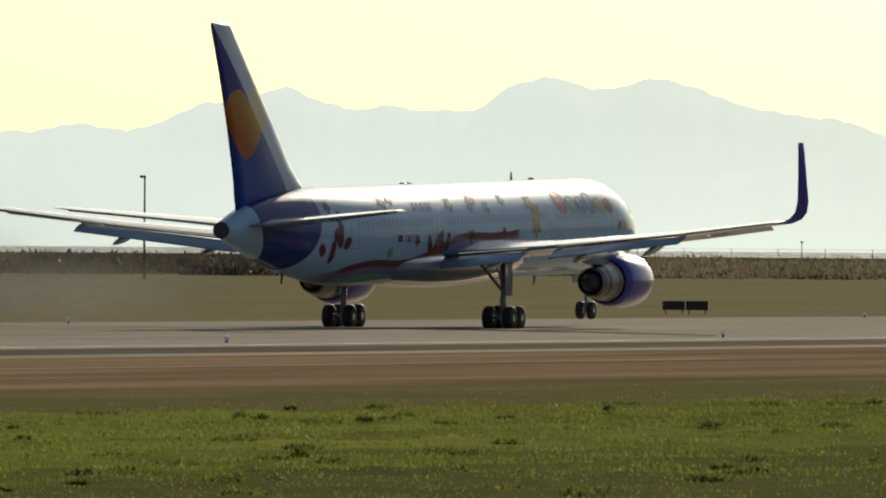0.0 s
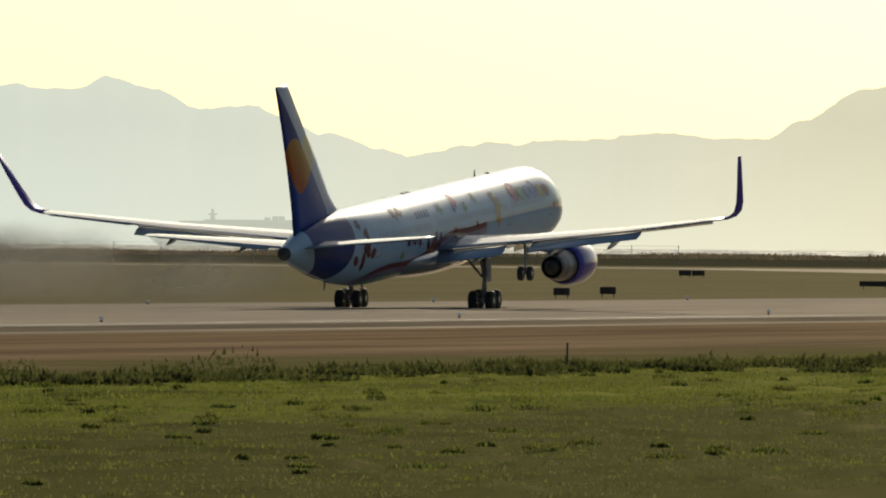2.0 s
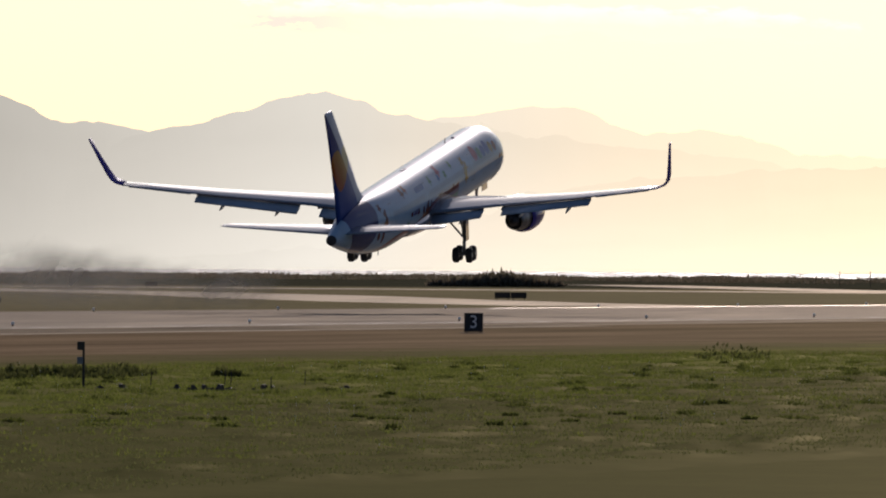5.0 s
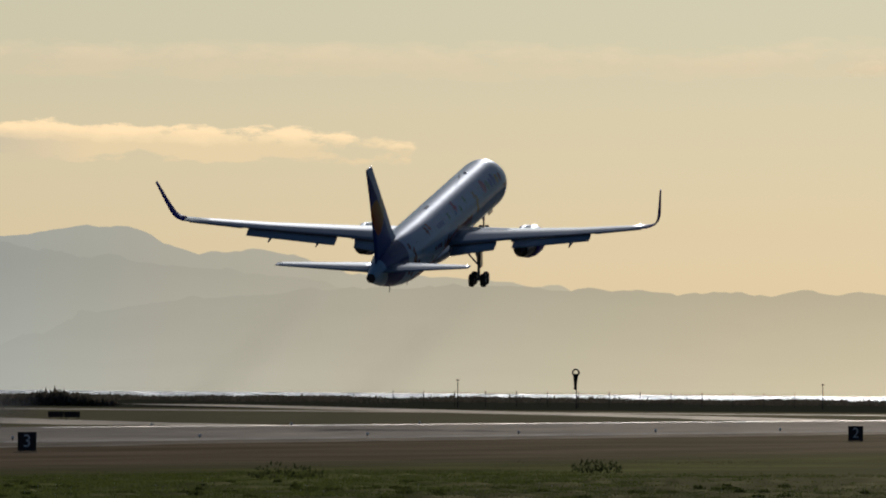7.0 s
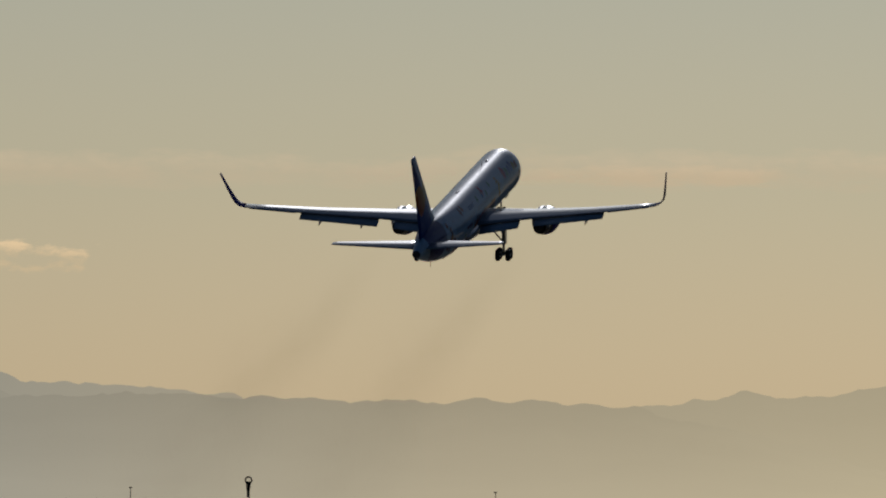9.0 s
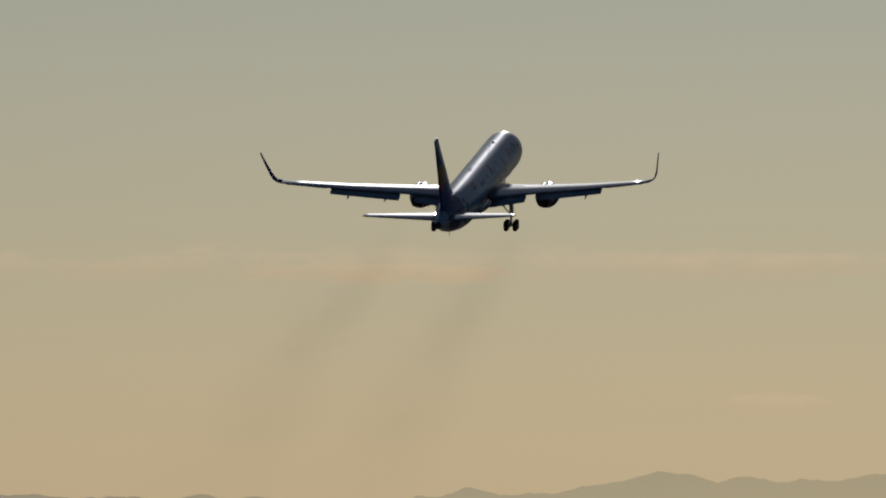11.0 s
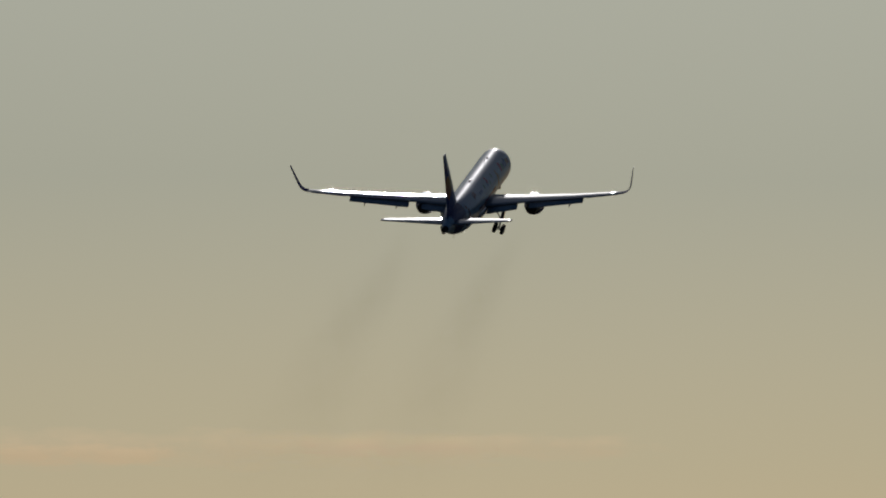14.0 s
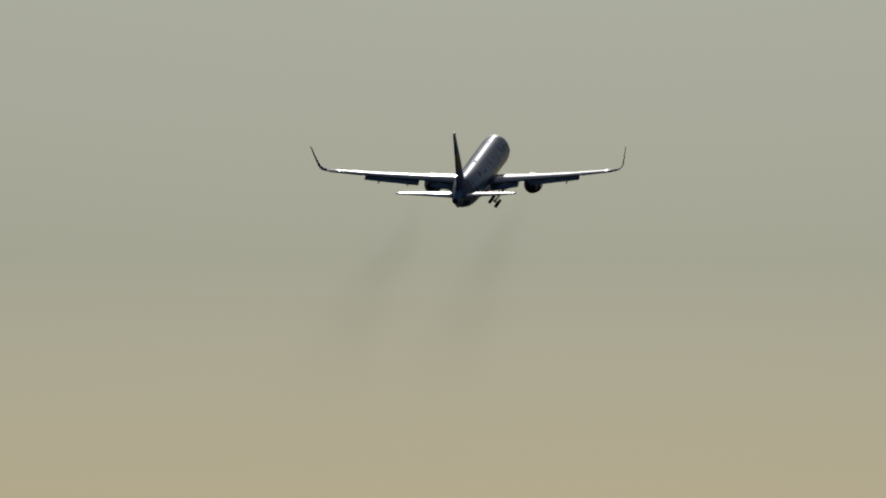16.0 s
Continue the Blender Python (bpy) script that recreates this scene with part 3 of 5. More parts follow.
def hull(y):
    """Half width, top and bottom of the fuselage at y."""
    t = clamp01((27.4 - y) / 6.0)
    w = 1.90 * (1 - (1 - t) ** 2.1) ** 0.60
    t2 = clamp01((27.4 - y) / 7.4)
    top = 3.45 + 2.97 * (1 - (1 - t2) ** 2.3) ** 0.66
    t3 = clamp01((27.4 - y) / 5.0)
    bot = 3.45 - 1.37 * (1 - (1 - t3) ** 2.0) ** 0.55
    s = clamp01((-11.0 - y) / 15.36)
    bot += 2.30 * s ** 1.75
    w -= 1.56 * clamp01((-8.0 - y) / 18.36) ** 1.75
    u = clamp01((-14.0 - y) / 12.36)
    top -= 1.36 * u ** 2.6
    return max(w, 0.02), top, bot


def skin(y, z, side):
    """The point of the fuselage skin at y and z, on one side, with its half width."""
    w, top, bot = hull(y)
    c, h = (top + bot) / 2, (top - bot) / 2
    return side * w * math.sqrt(max(0.0, 1 - ((z - c) / h) ** 2))


def decal(bm, y0, y1, z0, z1, side, off=0.012, lean=0.0, ny=3, nz=3):
    """A patch that follows the skin."""
    g = []
    for j in range(nz + 1):
        z = z0 + (z1 - z0) * j / nz
        row = []
        for i in range(ny + 1):
            y = y0 + (y1 - y0) * i / ny + lean * (j / nz)
            w, top, bot = hull(y)
            c, h = (top + bot) / 2, (top - bot) / 2
            x = skin(y, z, side)
            nrm = Vector((x / (w * w), 0, (z - c) / (h * h))).normalized()
            row.append(bm.verts.new(Vector((x, y, z)) + nrm * off))
        g.append(row)
    for j in range(nz):
        for i in range(ny):
            bm.faces.new((g[j][i], g[j][i + 1], g[j + 1][i + 1], g[j + 1][i]))


def blob(bm, y, z, ry, rz, side, off=0.010, lobes=0, depth=0.0, turn=0.0, n=24):
    """A rounded patch on the skin; lobes give it a scalloped outline."""
    def at(yy, zz):
        w, top, bot = hull(yy)
        c, h = (top + bot) / 2, (top - bot) / 2
        x = skin(yy, zz, side)
        return Vector((x, yy, zz)) + Vector((x / (w * w), 0, (zz - c) / (h * h))).normalized() * off

    rings = []
    for f in (0.5, 1.0):
        ring = []
        for i in range(n):
            t = 2 * math.pi * i / n
            r = f * (1 + depth * math.cos(lobes * t + turn))
            ring.append(bm.verts.new(at(y + ry * r * math.cos(t), z + rz * r * math.sin(t))))
        rings.append(ring)
    mid = bm.verts.new(at(y, z))
    for i in range(n):
        j = (i + 1) % n
        bm.faces.new((mid, rings[0][i], rings[0][j]))
        bm.faces.new((rings[0][i], rings[1][i], rings[1][j], rings[0][j]))


AIRFOIL = [(1.0, 0.0), (0.85, 0.34), (0.68, 0.76), (0.52, 1.0), (0.40, 0.886), (0.28, 0.772), (0.16, 0.658), (0.05, 0.45), (0.012, 0.25), (0.0, 0.0),
           (0.015, -0.24), (0.06, -0.46), (0.16, -0.66), (0.35, -0.74), (0.60, -0.50), (0.85, -0.18)]


def airfoil(le, chord, thick, normal, drop=0.0):
    """A wing section: from its leading edge back along -y, thick along normal."""
    le, normal = Vector(le), Vector(normal)
    return [le + Vector((0, -c * chord, 0)) + normal * (t * thick * chord * 0.5 - drop * c * chord) for c, t in AIRFOIL]


PIVOT = (1.9, 0.0, 3.2)


def wing_stations(s):
    rows = [(0.0, 3.15, 7.2, 9.7, 0.135, 0), (1.9, 3.32, 5.8, 8.4, 0.135, 4), (6.4, 3.91, 2.5, 5.45, 0.12, 6), (12.5, 4.81, -1.75, 3.55, 0.11, 9), (17.0, 5.58, -4.75, 2.45, 0.105, 12), (18.8, 5.88, -5.75, 2.0, 0.10, 16)]
    return [((s * x - s * PIVOT[0], y, z - PIVOT[2]), c, t, (-s * math.sin(radians(d)), 0, math.cos(radians(d)))) for x, z, y, c, t, d in rows]


def build_wing(plane, s):
    side = "right" if s > 0 else "left"
    bm = bmesh.new()
    loft(bm, [airfoil(*r) for r in wing_stations(s)])
    wing = part("wing", bm, M_wing, plane, "grey upswept " + side + " wing", smooth=True)
    wing.location = (s * PIVOT[0], 0, PIVOT[2])

    def w(x, y, z):
        return Vector((s * (x - PIVOT[0]), y, z - PIVOT[2]))

    # winglet: curves from the tip up to a narrow swept blade
    bm = bmesh.new()
    rows = [(18.82, 5.885, -5.76, 1.99, 0.10, 17), (19.25, 6.06, -6.05, 1.85, 0.10, 32), (19.55, 6.36, -6.35, 1.70, 0.095, 56), (19.75, 6.85, -6.85, 1.55, 0.09, 74), (20.02, 7.9, -8.15, 1.20, 0.085, 81), (20.38, 9.46, -9.95, 0.78, 0.08, 83)]
    loft(bm, [airfoil(w(x, y, z), c, t, (-s * math.sin(radians(d)), 0, math.cos(radians(d)))) for x, z, y, c, t, d in rows])
    part("winglet", bm, M_winglet, wing, "violet blue blended winglet", smooth=True)

    # flaps hang below and behind the trailing edge
    def along(x):
        xs = [0.0, 1.9, 6.4, 12.5, 17.0, 18.8]
        zs, ys, cs = [3.15, 3.32, 3.91, 4.81, 5.58, 5.88], [7.2, 5.8, 2.5, -1.75, -4.75, -5.75], [9.7, 8.4, 5.45, 3.55, 2.45, 2.0]
        i = max(k for k in range(5) if xs[k] <= x)
        f = (x - xs[i]) / (xs[i + 1] - xs[i])
        lerp = lambda v: v[i] + (v[i + 1] - v[i]) * f
        return lerp(zs), lerp(ys) - lerp(cs), lerp(cs)

    for x0, x1, c in ((2.1, 5.7, 1.75), (7.2, 13.9, 1.4)):
        bm = bmesh.new()
        ring = []
        for x in (x0, x1):
            z, te, ch = along(x)
            ring.append(airfoil(w(x, te + 0.30, z - 0.10), c * (1.0 if x == x0 else 0.82), 0.13, (0, 0, 1), 0.30))
        loft(bm, ring)
        part("flap", bm, M_flap, wing, "lowered trailing edge flap", smooth=True)
        # solid dark bar gives the open flap slot its shade
        bm = bmesh.new()
        z0, t0, _ = along(x0)
        z1, t1, _ = along(x1)
        loft(bm, [[w(x0, t0 + 0.30, z0 + 0.055), w(x0, t0 + 0.02, z0 + 0.012), w(x0, t0 + 0.02, z0 - 0.05), w(x0, t0 + 0.3, z0 - 0.05)], [w(x1, t1 + 0.24, z1 + 0.045), w(x1, t1 + 0.02, z1 + 0.01), w(x1, t1 + 0.02, z1 - 0.05), w(x1, t1 + 0.24, z1 - 0.05)]])
        part("flap_gap_shade", bm, M_dark_detail, wing, "dark bar painted in as the shaded slot along the flap")
    # a plain aileron behind a seam
    bm = bmesh.new()
    ring = []
    for x in (14.3, 18.3):
        z, te, ch = along(x)
        ring.append(airfoil(w(x, te + 0.30, z + 0.004), 0.42, 0.12, (0, 0, 1), 0.10))
    loft(bm, ring)
    part("aileron", bm, M_wing, wing, smooth=True)
    # bright leading edge slats
    for x0, x1 in ((2.3, 5.5), (7.3, 10.6), (10.7, 14.0), (14.1, 17.6)):
        bm = bmesh.new()
        ring = []
        for x in (x0, x1):
            z, te, ch = along(x)
            ring.append(airfoil(w(x, te + ch + 0.30, z - 0.22), ch * 0.13 + 0.25, 0.34, (0, 0, 1), -0.30))
        loft(bm, ring)
        part("slat", bm, M_slat, wing, "bare metal leading edge slat", smooth=True)
    # flap track fairings
    for x in (4.2, 8.6, 12.2):
        z, te, ch = along(x)
        bm = bmesh.new()
        rings = []
        for k in range(9):
            f = k / 8
            r = 0.15 * math.sin(math.pi * (0.06 + 0.92 * f)) ** 0.7
            c = w(x, te + 2.0 - 3.2 * f, z - 0.26 - 0.50 * f)
            rings.append([c + Vector((0.72 * r * math.cos(a * math.pi / 5), 0, 1.25 * r * math.sin(a * math.pi / 5))) for a in range(10)])
        loft(bm, rings)
        part("flap_fairing", bm, M_wing, wing, smooth=True)
    return wing


def build_engine(plane, s):
    c = (0, 0, 0)
    bm = bmesh.new()
    lathe(bm, [(0.9, 0.90), (1.85, 0.93), (2.08, 1.00), (2.04, 1.07), (1.7, 1.15), (1.0, 1.21), (0.0, 1.21), (-0.8, 1.13), (-1.45, 1.00), (-1.47, 0.95), (-0.9, 0.97)], c, n=40)
    engine = part("engine", bm, M_navy, plane, "violet blue jet engine cowling under the wing", smooth=True)
    engine.location = (s * 6.5, 7.2, 2.06)
    bm = bmesh.new()
    lathe(bm, [(1.90, 0.94), (2.10, 1.005), (2.06, 1.075), (1.82, 1.135), (1.80, 1.13)], c, n=40, caps=False)
    part("inlet_lip", bm, M_slat, engine, "polished metal inlet lip", smooth=True)
    bm = bmesh.new()
    lathe(bm, [(-0.7, 0.92), (-1.6, 0.88), (-2.4, 0.80), (-3.1, 0.68), (-3.55, 0.60), (-3.54, 0.56), (-3.2, 0.54)], c, n=36)
    part("core_nozzle", bm, M_nozzle, engine, "brushed metal jet nozzle", smooth=True)
    for k in (-1.9, -2.75):
        bm = bmesh.new()
        r0 = 0.862 if k > -2 else 0.752
        lathe(bm, [(k, r0), (k - 0.035, r0 + 0.004), (k - 0.07, r0 - 0.006)], c, n=36, caps=False)
        part("nozzle_seam", bm, M_dark_detail, engine)
    bm = bmesh.new()
    lathe(bm, [(-3.0, 0.52), (-3.5, 0.45), (-3.95, 0.28), (-4.3, 0.05)], c, n=28)
    part("exhaust_plug", bm, M_burnt, engine, "dark exhaust cone", smooth=True)
    bm = bmesh.new()
    rings = []
    for y, z0, z1, hw in ((1.2, 1.12, 1.20, 0.06), (0.0, 1.05, 1.45, 0.18), (-2.2, 0.72, 1.72, 0.24), (-4.4, 0.85, 1.62, 0.20), (-6.4, 1.15, 1.50, 0.12), (-7.6, 1.30, 1.42, 0.05)):
        rings.append([Vector((-hw, y, z0)), Vector((hw, y, z0)), Vector((hw, y, z1)), Vector((-hw, y, z1))])
    loft(bm, rings)
    part("pylon", bm, M_stab, engine, "light grey engine pylon", smooth=True)


def ribbon(name, material, parent, rows, label=""):
    """A long soft ribbon: each row runs across it, from one edge to the other."""
    bm = bmesh.new()
    uvl = bm.loops.layers.uv.new("UVMap")
    made = [[bm.verts.new(p) for p in row] for row in rows]
    n, k = len(made) - 1, len(made[0]) - 1
    for j in range(n):
        for i in range(k):
            fc = bm.faces.new((made[j][i], made[j][i + 1], made[j + 1][i + 1], made[j + 1][i]))
            for lp, (p, q) in zip(fc.loops, ((j, i), (j, i + 1), (j + 1, i + 1), (j + 1, i))):
                lp[uvl].uv = (p / n, 2 * q / k - 1)
    ob = part(name, bm, material, parent, label, smooth=True)
    ob.visible_shadow = False
    return ob


def build_trail(plane, s):
    """Thin smoke drifting behind an engine along the way flown: two soft ribbons that cross."""
    for dx, dz in ((1.0, 0.25), (-0.3, 1.0)):
        rows = []
        for k in range(31):
            d = 300.0 * k / 30
            r = 1.2 + 0.042 * d
            c = Vector((0.060 * d + 0.5 * math.sin(d * 0.045 + s), -6.0 - d, 0.055 * d + 0.4 * math.sin(d * 0.06)))
            rows.append([c + Vector((dx * r * q, 0, dz * r * q)) for q in (-1, -0.5, 0, 0.5, 1)])
        ob = ribbon("exhaust_trail", M_smoke, plane, rows, "faint brown exhaust smoke")
        ob.location = (s * 6.5, 7.2, 2.06)


def build_dust():
    """Dust raised by the jets: soft upright swathes over the runway behind the airliner."""
    cloud = thing("dust_cloud", "thin pale brown dust blown over the runway", "dust", kind="stuff")
    for x, high, start in ((-10.0, 5.4, 8.0), (-3.0, 4.4, 12.0), (4.0, 3.4, 26.0)):
        rows = []
        for k in range(41):
            d = start + 120.0 * k / 40
            c = x + 2.0 * math.sin(d * 0.05 + x) + 0.3 * math.sin(d * 0.17)
            h = high * (1 + 0.006 * (d - start)) * (0.85 + 0.3 * noise.noise(Vector((d * 0.06, x, 0))))
            rows.append([Vector((c + 0.25 * h * q, -d, 0.25 + h * (q * 0.5 + 0.35) if q > -0.7 else 0.22)) for q in (-0.7, -0.4, 0, 0.4, 0.7, 1.0)])
        ribbon("dust_swathe", M_dust, cloud, rows)
    return cloud


def wheel(parent, x, y, z, r, half):
    bm = bmesh.new()
    lathe(bm, [(-half, r * 0.55), (-half, r * 0.86), (-half * 0.72, r * 0.97), (-half * 0.3, r), (half * 0.3, r), (half * 0.72, r * 0.97), (half, r * 0.86), (half, r * 0.55)], (x, y, z), "X", 28)
    part("tyre", bm, M_tyre, parent, smooth=True)
    bm = bmesh.new()
    lathe(bm, [(-half * 1.02, r * 0.16), (-half * 1.04, r * 0.22), (-half * 0.9, r * 0.52), (half * 0.9, r * 0.52), (half * 1.04, r * 0.22), (half * 1.02, r * 0.16)], (x, y, z), "X", 20)
    part("rim", bm, M_rim, parent)


def build_main_gear(plane, s):
    top = Vector((s * 3.72, 0.0, 3.05))
    bm = bmesh.new()
    rod(bm, (0, 0, 0.1), (0, 0, -1.25), 0.17, 0.16, 14)
    rod(bm, (0, 0, -1.25), (0, 0, -2.45), 0.115, 0.115, 14)
    rod(bm, (0, -0.62, -2.47), (0, 0.62, -2.47), 0.10, 0.10, 10)
    rod(bm, (-0.62, -0.57, -2.50), (0.62, -0.57, -2.50), 0.065, 0.065, 10)
    rod(bm, (-0.62, 0.57, -2.50), (0.62, 0.57, -2.50), 0.065, 0.065, 10)
    leg = part("main_gear", bm, M_steel, plane, "grey main landing gear leg with a four-wheel truck", smooth=True)
    leg.location = top
    for name, a, b, r in (("brace", (-s * 0.1, 0, -1.3), (-s * 1.35, 0.1, 0.1), 0.07), ("brace", (0, -0.05, -1.2), (0, -1.25, 0.1), 0.06), ("torque_link", (0, -0.14, -1.2), (0, -0.42, -1.75), 0.05), ("torque_link", (0, -0.42, -1.75), (0, -0.12, -2.35), 0.05)):
        bm = bmesh.new()
        rod(bm, a, b, r)
        part(name, bm, M_steel, leg)
    bm = bmesh.new()
    box(bm, s * 0.22 - 0.03, s * 0.22 + 0.03, -0.48, 0.48, -1.55, 0.05, 0.02)
    part("gear_door", bm, M_stab, leg, "light grey gear door")
    for y in (-0.57, 0.57):
        for x in (-0.47, 0.47):
            wheel(leg, x, y, -2.52, 0.535, 0.205)
    return leg


def build_nose_gear(plane):
    bm = bmesh.new()
    rod(bm, (0, 0, 0.2), (0, 0.02, -1.0), 0.11, 0.10)
    rod(bm, (0, 0.02, -1.0), (0, 0.0, -1.78), 0.075)
    rod(bm, (-0.38, 0, -1.79), (0.38, 0, -1.79), 0.055)
    leg = part("nose_gear", bm, M_steel, plane, "grey nose landing gear leg with two wheels", smooth=True)
    leg.location = (0, 22.45, 2.2)
    bm = bmesh.new()
    rod(bm, (0, 0.02, -0.9), (0, 1.3, 0.2), 0.05)
    part("brace", bm, M_steel, leg)
    for x in (-0.26, 0.26):
        wheel(leg, x, 0, -1.79, 0.41, 0.14)
        bm = bmesh.new()
        box(bm, x * 1.9 - 0.02, x * 1.9 + 0.02, -0.5, 1.4, -0.55, 0.15, 0.015)
        part("gear_door", bm, M_stab, leg, "light grey gear door")
    return leg


def build_airliner():
    plane = thing("airliner", "white twin-engine airliner with a blue tail fin, wheels down", "airplane")
    bm = bmesh.new()
    ys = [27.38, 27.3, 27.1, 26.8, 26.4, 25.8, 25.1, 24.3, 23.6, 22.9, 22.3, 21.7, 21.1, 20.5, 19.8] + [18 - 2.4 * i for i in range(11)] + [-8 - 1.3 * i for i in range(14)] + [-25.9, -26.25, -26.36]
    rings = []
    for y in ys:
        w, top, bot = hull(y)
        c, h = (top + bot) / 2, (top - bot) / 2
        rings.append([Vector((w * math.cos(2 * math.pi * i / 48), y, c + h * math.sin(2 * math.pi * i / 48))) for i in range(48)])
    loft(bm, rings)
    body = part("fuselage", bm, M_fuselage, plane, "white fuselage with a wavy ribbon and coloured markings", smooth=True)

    bm = bmesh.new()
    rings = []
    for k in range(17):
        f = k / 16
        y = 9.6 - 17.4 * f
        q = math.sin(math.pi * clamp01(0.02 + 0.96 * f)) ** 0.45
        rings.append([Vector(((1.2 + 0.95 * q) * math.cos(a), y, 3.0 + (0.45 + 0.72 * q) * math.sin(a) * (1.0 if math.sin(a) < 0 else 0.6))) for a in [2 * math.pi * i / 28 for i in range(28)]])
    loft(bm, rings)
    part("belly_fairing", bm, M_stab, plane, "light grey wing root fairing", smooth=True)

    # fin with its dorsal fillet
    bm = bmesh.new()
    rows = [(5.2, -14.2, 10.3, 0.03), (6.2, -15.4, 9.4, 0.05), (6.6, -16.5, 8.35, 0.075), (7.3, -17.75, 7.3, 0.085), (9.3, -20.15, 5.65, 0.09), (11.5, -22.95, 3.85, 0.095), (13.36, -25.30, 2.48, 0.10), (13.54, -25.62, 2.16, 0.06)]
    loft(bm, [airfoil((0, y, z), c, t, (1, 0, 0)) for z, y, c, t in rows])
    part("tail_fin", bm, M_fin, plane, "blue tail fin with a yellow and orange emblem", smooth=True)
    for s in (1, -1):
        bm = bmesh.new()
        rows = [(0.3, 4.85, -19.7, 4.9, 0.11), (1.2, 4.92, -20.3, 4.35, 0.105), (7.3, 5.55, -24.3, 1.85, 0.10), (7.73, 5.60, -24.75, 1.40, 0.06)]
        loft(bm, [airfoil((s * x, y, z), c, t, (0, 0, 1)) for x, z, y, c, t in rows])
        stab = part("tailplane", bm, M_stab, plane, "light grey horizontal tailplane", smooth=True)
        bm = bmesh.new()
        loft(bm, [[Vector((s * x, y, z)) for y, z in ((y0, z0 + 0.075), (y0 - 0.05, z0 + 0.07), (y0 - 0.05, z0 - 0.07), (y0, z0 - 0.075))] for x, y0, z0 in ((1.6, -23.35, 4.96), (7.2, -25.55, 5.53))])
        part("elevator_seam", bm, M_dark_detail, stab)

    # closed tail end: the exhaust hole's shade is the cap's dark colour
    bm = bmesh.new()
    lathe(bm, [(-26.20, 0.34), (-26.42, 0.36), (-26.46, 0.30), (-26.47, 0.02)], (0, 0, 4.72), n=24)
    part("tail_exhaust", bm, M_dark_detail, plane, "dark cap in place of the shaded round exhaust opening", smooth=True)

    # cabin windows and doors on both flanks
    for s in (1, -1):
        for i in range(66):
            y = 19.6 - 0.508 * i
            if any(abs(y - d) < 0.62 for d in (12.3, -3.2)):
                continue
            bm = bmesh.new()
            decal(bm, y - 0.12, y + 0.12, 4.62, 4.98, s, 0.008, 0, 1, 2)
            part("cabin_window", bm, M_pane, body)
        for d in (21.0, 12.3, -3.2, -13.9):
            bm = bmesh.new()
            for a, b2, e, f in ((d - 0.46, d - 0.42, 3.75, 5.6), (d + 0.42, d + 0.46, 3.75, 5.6), (d - 0.42, d + 0.42, 5.56, 5.6), (d - 0.42, d + 0.42, 3.75, 3.79)):
                decal(bm, a, b2, e, f, s, 0.006, 0, 1, 6)
            part("door_seam", bm, M_wing, body, "thin outline of a cabin door")
        # plain coloured spots in place of the lettering, and small stars
        for y, z, ry, rz, k in ((13.9, 5.42, 0.70, 0.56, 0), (15.4, 5.28, 0.58, 0.42, 1), (16.7, 5.26, 0.56, 0.42, 2), (17.95, 5.34, 0.56, 0.52, 2), (19.2, 5.22, 0.52, 0.40, 3), (20.4, 5.16, 0.46, 0.38, 4)):
            bm = bmesh.new()
            blob(bm, y, z, ry, rz, s, 0.010, 2, 0.10, 0.6)
            part("marking", bm, M_tints[k], body, "rounded spot of coloured paint on white skin")
        for y, z, a, k in ((9.6, 5.4, 0.34, 3), (10.2, 5.0, 0.36, 3), (9.9, 4.3, 0.40, 3), (9.8, 4.75, 0.34, 3), (6.1, 5.65, 0.26, 1), (2.0, 5.75, 0.38, 0), (1.4, 5.35, 0.22, 2), (-1.2, 5.5, 0.30, 1), (3.6, 5.3, 0.28, 1), (-9.7, 5.75, 0.32, 5), (-8.6, 5.85, 0.28, 4), (-16.4, 5.6, 0.26, 5),
                           (0.9, 4.1, 0.28, 5), (-6.3, 4.0, 0.24, 5), (-9.6, 3.55, 0.24, 1), (-7.4, 4.05, 0.14, 5), (5.4, 4.25, 0.18, 5), (21.6, 4.3, 0.18, 4), (22.4, 4.3, 0.18, 3)):
            bm = bmesh.new()
            blob(bm, y, z, a * 1.25, a * 0.9, s, 0.012, 5, 0.36, 1.57, 30)
            part("marking", bm, M_tints[k], body, "small coloured star shape")
        # plain dark red blots on the rear flank
        for y, z, a, b2, n, k in ((-3.4, 3.5, 0.95, 0.50, 5, 4), (-3.2, 4.05, 0.36, 0.32, 3, 5), (-4.6, 3.85, 0.28, 0.36, 2, 5), (-2.2, 3.9, 0.28, 0.36, 2, 5), (-15.6, 4.35, 0.50, 0.50, 3, 5), (-16.1, 3.65, 0.32, 0.42, 2, 5), (-14.7, 4.0, 0.42, 0.24, 2, 5), (-17.2, 3.75, 0.34, 0.26, 2, 5), (-15.6, 5.1, 0.34, 0.28, 3, 5)):
            bm = bmesh.new()
            blob(bm, y, z, a, b2, s, 0.014, n, 0.22, y)
            part("marking", bm, M_tints[k], body, "blot of dark red paint")
        # small flag and a line of bars where the registration stands
        bm = bmesh.new()
        decal(bm, -8.9, -8.3, 3.98, 4.28, s, 0.010)
        part("flag_mark", bm, M_tints[5], body, "small dark red flag mark")
        for i in range(6):
            bm = bmesh.new()
            decal(bm, -8.0 + 0.30 * i, -7.8 + 0.30 * i, 3.98, 4.28, s, 0.010, 0, 1, 1)
            part("registration_bar", bm, M_navy, body, "dark bar of lettering")
        for i in range(5):
            bm = bmesh.new()
            decal(bm, -6.2 + 0.55 * i, -5.85 + 0.55 * i, 5.25, 5.62, s, 0.010, 0.08, 1, 2)
